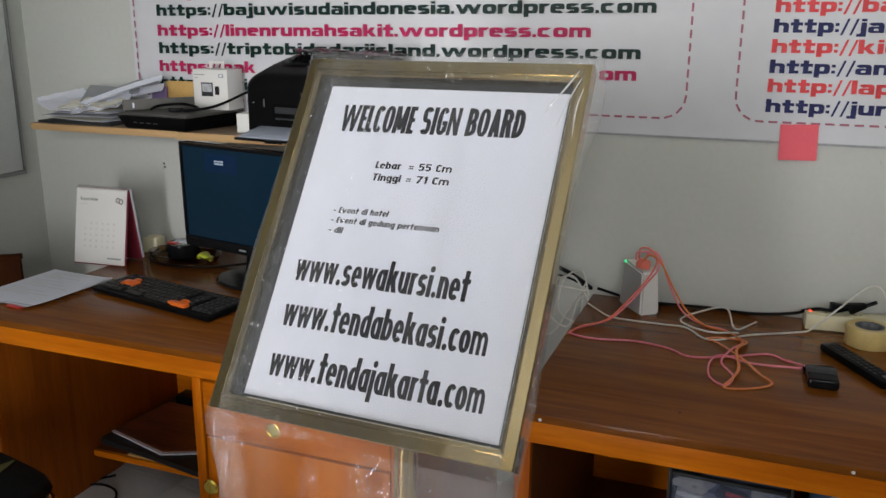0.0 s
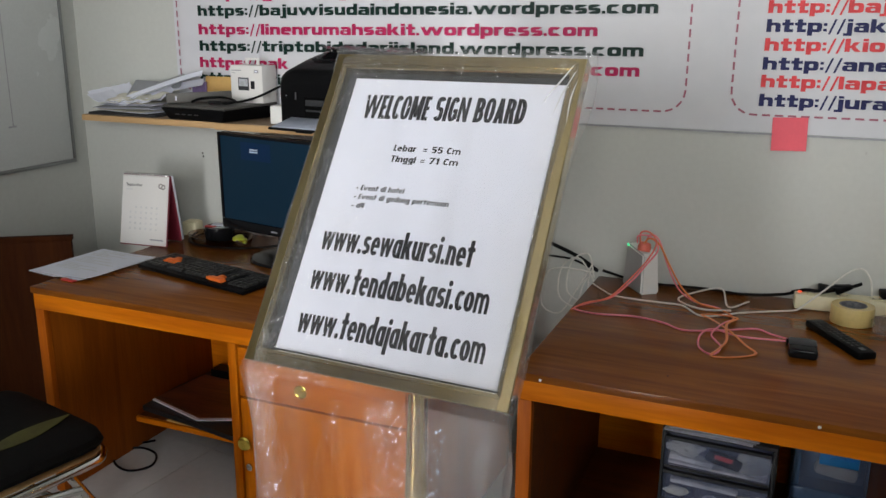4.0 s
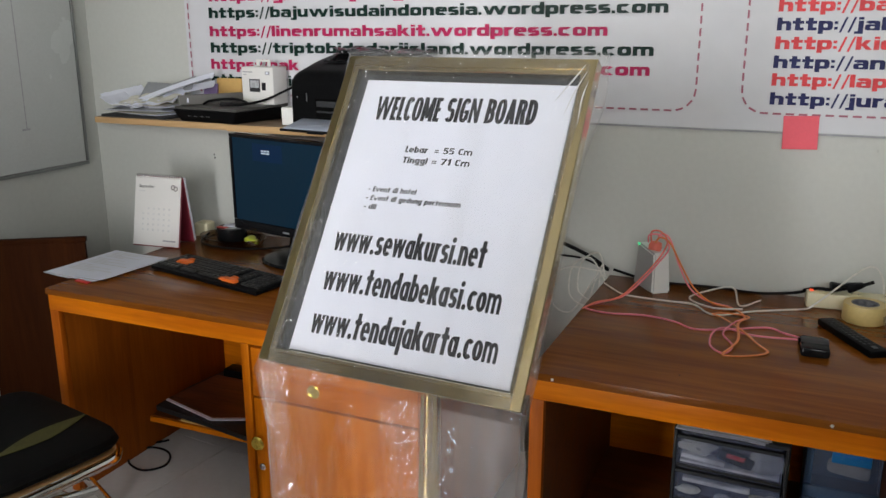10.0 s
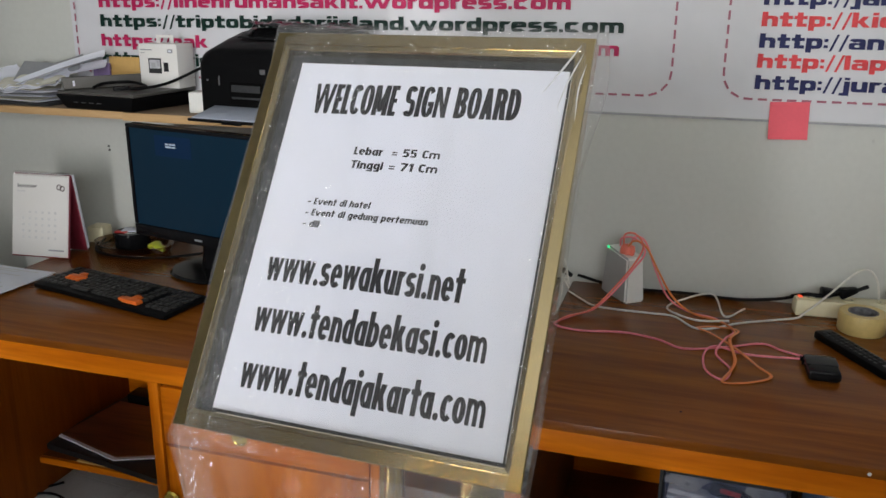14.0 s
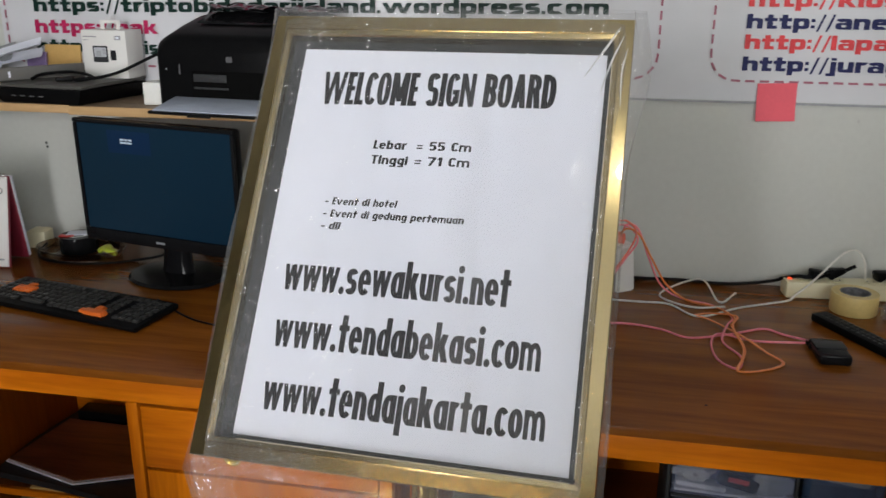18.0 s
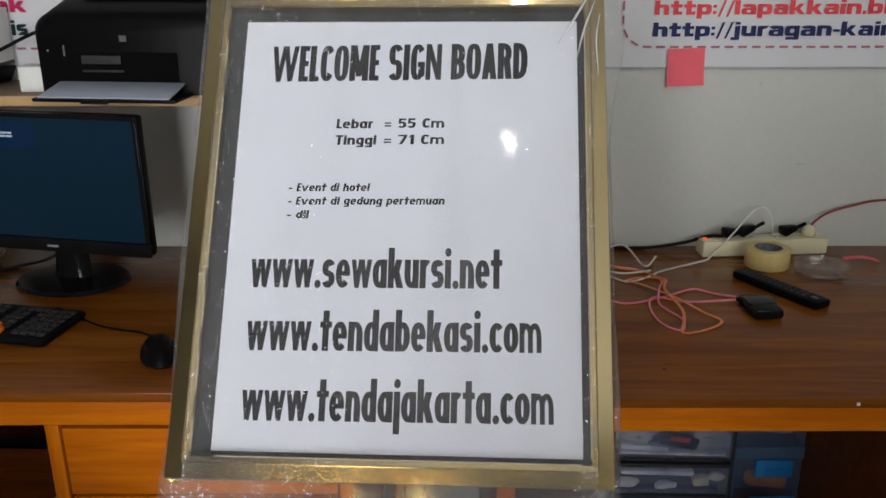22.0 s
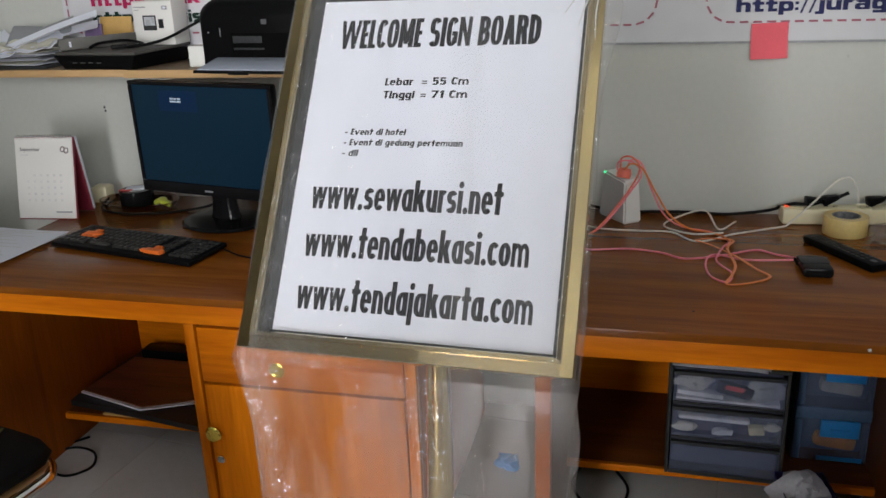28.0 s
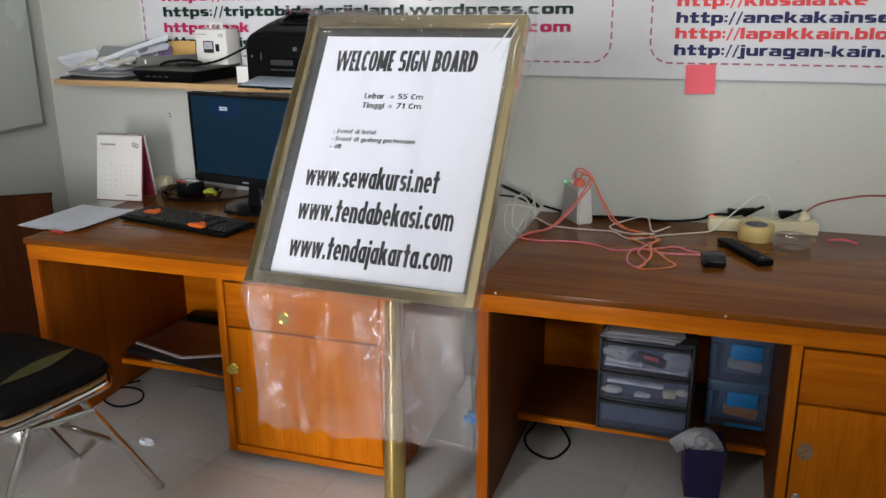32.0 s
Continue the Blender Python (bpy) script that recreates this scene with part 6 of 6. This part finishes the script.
# ---- under the right desk ----
FR = 0.118
db = thing("drawer_unit", "small three-drawer plastic storage unit with papers on its lid", "drawer unit", pose(-0.004, 1.912, FR, 0, 0, -1.5))
part("shell", (lambda bm: (add_box(bm, -0.113, -0.106, 0.004, 0.26, 0, 0.305, 0.002), add_box(bm, 0.106, 0.113, 0.004, 0.26, 0, 0.305, 0.002), add_box(bm, -0.1135, 0.1135, 0.002, 0.262, 0.3055, 0.316, 0.003), add_box(bm, -0.1055, 0.1055, 0.252, 0.26, 0, 0.305, 0.001), add_box(bm, -0.1055, 0.1055, 0.006, 0.25, 0.0, 0.008, 0.001), bm)[5])(bmesh.new()), CHARCOAL, db, "dark grey plastic shell")
for k in range(3):
    z = 0.012 + k * 0.098
    dr = part("drawer", box(-0.103, 0.103, 0.045, 0.24, z, z + 0.086, 0.004), LILAC, db, "bluish frosted drawer" if k == 0 else "frosted drawer with things showing through")
    part("drawer_lip", box(-0.104, 0.104, -0.010, 0.0045, z + 0.083, z + 0.092, 0.002), CHARCOAL, dr)
    part("drawer_foot", box(-0.104, 0.104, -0.004, 0.0045, z, z + 0.006, 0.001), CHARCOAL, dr)
    part("drawer_front", box(-0.1035, 0.1035, 0.0, 0.0035, z + 0.0065, z + 0.0825, 0), FROST, dr, "frosted see-through front", smooth=0)
    things = ((("paper_roll", box(-0.092, 0.045, 0.012, 0.034, 0.046, 0.058, 0.005, pose(0, 0, 0, 0, 1, 0)), PAPER), ("plug_cap", lump(2, 0.017, 5.0, 1.4, 0.7, 0.7, 0.4), WHITE_PL, (-0.078, 0.026, 0.020)), ("white_scrap", lump(2, 0.016, 9.0, 1.3, 0.7, 0.6, 0.5), PAPER, (-0.005, 0.024, 0.016)), ("cream_box", box(0.048, 0.078, 0.012, 0.036, 0.010, 0.032, 0.004, pose(0, 0, 0, 0, -8, 0)), CREAM_PL), ("pale_plug", lump(2, 0.013, 2.0, 1.2, 0.7, 0.9, 0.4), PAPER_OLD, (0.088, 0.024, 0.040))),
              (("folded_paper", box(-0.098, 0.098, 0.008, 0.040, 0.007, 0.013, 0.001, pose(0, 0, 0, 0, 1, 0)), PAPER), ("paper_wedge", box(-0.098, -0.01, 0.008, 0.040, 0.0135, 0.026, 0.003, pose(0, 0, 0, 0, 5, 0)), PAPER), ("clear_bag", lump(3, 0.026, 4.0, 1.2, 0.5, 0.8, 0.7), PAPER_GREY, (-0.068, 0.026, 0.052)), ("black_case", box(-0.034, 0.040, 0.012, 0.036, 0.024, 0.056, 0.008, pose(0, 0, 0, 0, 14, 0)), BLACK), ("red_tag", box(-0.014, 0.022, 0.0108, 0.0118, 0.042, 0.054, 0.0003, pose(0, 0, 0, 0, 10, 0)), RED), ("grey_bag", lump(3, 0.036, 8.0, 1.1, 0.4, 0.75, 0.5), GREY_PL, (0.066, 0.028, 0.040))))
    for q in things[k - 1] if k else ():
        at = q[3] if len(q) > 3 else (0, 0, 0)
        q[1].transform(pose(at[0], at[1], at[2] + z))
        part(q[0], q[1], q[2], dr)
for o in db.children_recursive:
    o.data.transform(Matrix.Diagonal((1.25, 1, 1, 1)))
lp = thing("loose_papers", "loose papers lying on the storage unit", "paper", pose(-0.012, 1.912, FR + 0.316, 0, 0, -1.5))
for k in range(5):
    part("sheet", sheet(-0.115, 0.105, -0.022, 0.19, 10, 8, lambda x, y: 0.0045 * k + 0.003 * math.sin(16 * x + k) - 0.03 * max(0.0, x - 0.06), 0.0009), PAPER if k % 2 == 0 else PAPER_GREY, lp).matrix_basis = pose(-0.012 + 0.006 * k, 0.002 * k, 0.006, 0, 0, -4 + 3 * k)

for k in range(2):
    tub = thing("storage_tub", "translucent blue lidded plastic tub with a bright blue clip", "storage box", pose(0.269, 2.045, FR + k * 0.1585), "stacked tubs")
    part("tub", box(-0.090, 0.090, 0.05, 0.265, 0.0, 0.122, 0.012), BLUE_TUB, tub)
    part("tub_front", box(-0.090, 0.090, 0.0, 0.003, 0.0, 0.122, 0), FROST, tub, "frosted see-through front", smooth=0)
    part("tub_side", box(-0.090, -0.087, 0.0035, 0.049, 0.0, 0.122, 0), BLUE_TUB, tub)
    part("tub_side", box(0.087, 0.090, 0.0035, 0.049, 0.0, 0.122, 0), BLUE_TUB, tub)
    part("corner_post", box(-0.0895, -0.072, -0.0035, -0.0003, 0.004, 0.120, 0.0015), BLUE_TUB, tub)
    part("lid", box(-0.092, 0.092, -0.005, 0.268, 0.1225, 0.158, 0.006), BLUE_TUB, tub)
    clip = part("clip", box(-0.030, 0.064, -0.014, -0.0055, 0.078, 0.128, 0.004), BLUE, tub, "bright blue clip")
    part("clip_grip", box(-0.006, 0.040, -0.018, -0.0145, 0.092, 0.104, 0.0015), BLUE, clip)
    part("packet", box(-0.042, 0.062, 0.012, 0.045, 0.030, 0.068, 0.012, pose(0, 0, 0, 0, 6, 0)), AMBER if k == 0 else PAPER_GREY, tub, "orange packet inside" if k == 0 else "pale packet inside")
    if k == 0:
        part("foot_rim", box(-0.03, 0.08, -0.004, -0.0005, 0.004, 0.016, 0.001), BLUE, tub)

bn = thing("waste_bin", "small dark purple plastic bin with a pale plastic bag peaking out", "bin", pose(0.182, 1.850, 0.0, 0, 0, 8))
part("bin_wall", lathe([(0.066, 0.0), (0.069, 0.003), (0.082, 0.160), (0.085, 0.165), (0.081, 0.165), (0.066, 0.008), (0.0, 0.008)], 4), PURPLE, bn, smooth=20).matrix_basis = pose(0, 0, 0, 0, 0, 45)


BIN_BAG = mat("bin_bag", (0.42, 0.42, 0.46), 0.35, scale=14, vary=0.2, bump=0.4)
bin_bag = lump(3, 0.050, 3.0, 1.0, 0.85, 0.56, 0.45)
for v in bin_bag.verts:
    # pulled up to a soft peak on one side
    v.co.z += 0.022 * max(0.0, 1 - math.hypot(v.co.x + 0.018, v.co.y) / 0.05) * (v.co.z > 0)
part("bag", bin_bag, BIN_BAG, bn, "crumpled pale grey plastic bag", smooth=18).matrix_basis = pose(0.004, 0.004, 0.160)
part("bag_flap", sheet(-0.06, 0.03, -0.024, 0.024, 12, 5, lambda x, y: 0.006 * math.sin(45 * x + 70 * y) - 0.25 * abs(y), 0.001), BIN_BAG, bn, "pointed pale flap of the bag").matrix_basis = pose(-0.040, -0.020, 0.184, 30, -22, 20)

solid("floor_cable_loop", tube([(-0.33, 2.16, 0.004), (-0.28, 2.09, 0.004), (-0.235, 1.99, 0.004), (-0.27, 1.885, 0.004), (-0.345, 1.91, 0.004), (-0.385, 1.99, 0.005), (-0.37, 2.10, 0.006), (-0.40, 2.2, 0.004)], 0.004, 8), BLACK, "black cable looped on the floor tiles", "cable")

solid("blue_wrapper", lump(3, 0.030, 17.0, 1.1, 0.8, 0.7, 0.7), BLUE, "crumpled bright blue plastic wrapper on the floor between the desks", "wrapper", pose(-0.575, 2.05, 0.019), smooth=25)

# ---- under the left desk ----
fo = thing("portfolio_stack", "black portfolio under a brown album on the desk footrest", "portfolio", pose(-1.60, 2.10, 0.118, 0, 0, 0))
part("cardboard", box(-0.20, 0.29, -0.175, 0.20, 0.0, 0.006, 0.001), CARD, fo, "brown cardboard sheet")


def slab(corners, z0, z1, curl=0.0):
    """A flat prism on a ring of plan corners, thinner at its edge."""
    bm = bmesh.new()
    lo = [bm.verts.new((x + 1.60, y - 2.10, z0 + c)) for x, y, c in corners]
    hi = [bm.verts.new((x + 1.60, y - 2.10, z1 + c)) for x, y, c in corners]
    n = len(corners)
    bm.faces.new(lo[::-1])
    bm.faces.new(hi)
    for k in range(n):
        bm.faces.new((lo[k], lo[(k + 1) % n], hi[(k + 1) % n], hi[k]))
    return bm


part("portfolio", slab([(-1.955, 1.955, 0.0), (-1.70, 1.92, 0.0), (-1.38, 1.865, 0.0), (-1.31, 2.30, 0.0), (-1.90, 2.31, 0.0)], 0.0065, 0.024), PORTFOLIO, fo, "black portfolio case")
part("page_block", slab([(-1.918, 1.992, 0.004), (-1.672, 1.928, 0.0), (-1.505, 1.995, 0.004), (-1.40, 2.06, 0.008), (-1.38, 2.22, 0.008), (-1.885, 2.235, 0.004)], 0.0245, 0.0290), PAPER, fo, "white page edges")
part("album_cover", slab([(-1.912, 2.000, 0.004), (-1.672, 1.940, 0.0), (-1.508, 2.006, 0.004), (-1.405, 2.07, 0.008), (-1.385, 2.22, 0.008), (-1.880, 2.235, 0.004)], 0.0293, 0.0330), BOOK, fo, "brown leathery album cover")
part("rear_box", box(-0.26, 0.28, 0.145, 0.205, 0.0265, 0.060, 0.003), BLACK, fo, "black box behind the album")
solid("left_floor_cable", tube([(-1.90, 1.97, 0.004), (-1.95, 1.90, 0.004), (-1.93, 1.80, 0.004), (-1.84, 1.765, 0.004), (-1.79, 1.82, 0.004), (-1.83, 1.89, 0.005), (-1.91, 1.90, 0.007), (-1.98, 1.84, 0.005), (-2.05, 1.76, 0.004)], 0.004, 8), BLACK, "black cable coiled on the floor under the desk", "cable")
solid("crumpled_paper", lump(3, 0.019, 7.0, 1.3, 0.75, 0.55, 0.9), PAPER, "crumpled scrap of white paper on the tiles", "paper scrap", pose(-1.575, 1.578, 0.0095), smooth=20)

# ---- corner cabinet beside the left desk ----
cc = thing("wooden_partition", "dark brown wooden partition panel standing across the room corner", "panel", pose(-2.36, 1.89, 0, 0, 0, 33.7))
part("panel", box(-0.175, 0.172, -0.004, 0.022, 0.035, 0.702, 0.002), TEAK_DARK, cc)
part("top_rail", box(-0.175, 0.176, -0.007, 0.025, 0.7025, 0.720, 0.002), TEAK_DARK, cc)
part("bottom_rail", box(-0.175, 0.172, -0.006, 0.024, 0.0, 0.0345, 0.002), TEAK_DARK, cc)
solid("grey_pipe", lathe([(0.018, 0.0), (0.018, 0.56), (0.0, 0.56)], 20), GREY_PL, "grey plastic pipe standing beside the desk", "pipe", pose(-2.03, 1.72, 0.0))
solid("red_bag", lump(3, 0.07, 11.0, 1.1, 0.8, 0.8, 0.6), RED, "crumpled red plastic bag on the floor by the desk", "bag", pose(-2.16, 1.66, 0.05), smooth=30)
solid("white_rag", lump(3, 0.05, 13.0, 1.2, 0.8, 0.6, 0.6), PAPER_GREY, "crumpled pale cloth on the floor by the desk", "cloth", pose(-2.06, 1.60, 0.026), smooth=30)

# ---- chair ----
CH = pose(-1.70, 1.175, 0, 0, 0, -12)
ch = thing("folding_chair", "chrome folding chair with a black padded seat and an olive patch", "chair", CH)


def cushion(hx, hy, z0, z1, power=3.4):
    prof = [(0.0, 0.0), (0.90, 0.0), (0.98, 0.25), (1.0, 0.5), (0.97, 0.78), (0.88, 0.95), (0.5, 1.03), (0.0, 1.05)]
    bm = lathe(prof, 48)
    for v in bm.verts:
        a = math.atan2(v.co.y, v.co.x)
        k = (abs(math.cos(a)) ** power + abs(math.sin(a)) ** power) ** (-1 / power)
        v.co = Vector((v.co.x * k * hx, v.co.y * k * hy, z0 + v.co.z * (z1 - z0)))
    return bm


seat = part("seat", cushion(0.249, 0.197, 0.402, 0.452, 7.0), FABRIC, ch, "black vinyl padded seat")
pat = part("seat_patch", sheet(-0.135, 0.13, -0.5, 0.5, 18, 6, lambda x, y: 0.4555 - 0.05 * (y * 0.05) ** 2, 0.001), OLIVE, seat, "olive green stripe", smooth=60)
for v in pat.data.vertices:
    k = v.co.x / 0.135
    v.co.y *= 0.062 * max(0.04, 1 - abs(k) ** 1.6)
pat.matrix_basis = CH.inverted() @ pose(-1.585, 1.195, 0, 0, 0, 86)
part("seat_board", cushion(0.240, 0.190, 0.390, 0.4015, 7.0), CUSHION_EDGE, ch, "worn tan board edge")
part("seat_rail", tube([(-0.22, -0.19, 0.375), (0.10, -0.20, 0.375), (0.20, -0.185, 0.377), (0.238, -0.13, 0.379), (0.24, 0.10, 0.380), (0.22, 0.17, 0.38), (0.13, 0.195, 0.38), (-0.22, 0.19, 0.38)], 0.0125, 12), CHROME, ch)
INV = CH.inverted()


def leg(name, p, q, r=0.0115):
    part(name, tube([tuple(INV @ Vector(p)), tuple(INV @ Vector(q))], r, 12, 1, smooth=False), CHROME, ch)


leg("leg", (-1.478, 1.205, 0.372), (-1.375, 1.372, 0.006))
leg("leg", (-1.478, 1.028, 0.372), (-1.624, 0.985, 0.006))
part("bracket", box(-0.035, 0.035, -0.004, 0.004, -0.022, 0.022, 0.003), CHROME, ch).matrix_basis = INV @ pose(-1.525, 1.004, 0.350, 0, 12, 18)
leg("leg", (-1.835, 1.262, 0.372), (-1.731, 1.428, 0.006))
leg("leg", (-1.815, 1.14, 0.365), (-1.79, 1.01, 0.006))
leg("stretcher", (-1.43, 1.285, 0.19), (-1.785, 1.34, 0.19), 0.009)
leg("brace", (-1.535, 1.035, 0.338), (-1.425, 1.20, 0.338), 0.011)
leg("brace", (-1.89, 1.09, 0.338), (-1.78, 1.255, 0.338), 0.011)
for p in ((-1.375, 1.372), (-1.624, 0.985), (-1.731, 1.428), (-1.79, 1.01)):
    part("rubber_foot", lathe([(0.0, 0.0), (0.0125, 0.0), (0.0128, 0.010), (0.012, 0.014), (0.0, 0.014)], 16), GREY_PL, ch).matrix_basis = INV @ pose(*p, 0)

# ---- floor tiles ----
P, ANG = 0.4165, -6.2
base_tile = box(-P / 2 + 0.0018, P / 2 - 0.0018, -P / 2 + 0.0018, P / 2 - 0.0018, -0.0058, 0.0, 0)
tile_me = finish("tile", base_tile, TILE, 0)
floor_ob = bpy.data.objects["floor"]
grid = pose(-1.31, 1.543, 0, 0, 0, ANG)
for i in range(-10, 14):
    for j in range(-16, 8):
        m = grid @ pose((i + 0.5) * P, (j + 0.5) * P, 0)
        x, y = m.translation.x, m.translation.y
        if LEFT - 0.15 < x < RIGHT + 0.15 and FRONT - 0.15 < y < BACK + 0.12:
            t = new("tile", tile_me)
            t.parent = floor_ob
            t.matrix_basis = m

# ---- cabinet standing nearer the shop front ----
fc = thing("teak_cabinet", "narrow orange teak pedestal cabinet standing behind the chair", "cabinet", pose(-1.25, 0.388, 0))
part("body", box(-0.12, 0.116, -0.19, 0.20, 0.05, 0.73, 0.003), TEAK_Z, fc)
part("plinth", box(-0.11, 0.105, -0.18, 0.19, 0.0, 0.0495, 0.002), TEAK_DEEP_SHADE, fc)
part("top", box(-0.13, 0.126, -0.20, 0.205, 0.7305, 0.752, 0.003), TEAK_TOP, fc)
d = part("door", box(0.1165, 0.130, -0.185, 0.195, 0.055, 0.725, 0.003), TEAK_Z, fc)
part("handle", box(0.1303, 0.144, -0.165, -0.155, 0.40, 0.50, 0.003), BRASS_SHINY, d, "brass handle")
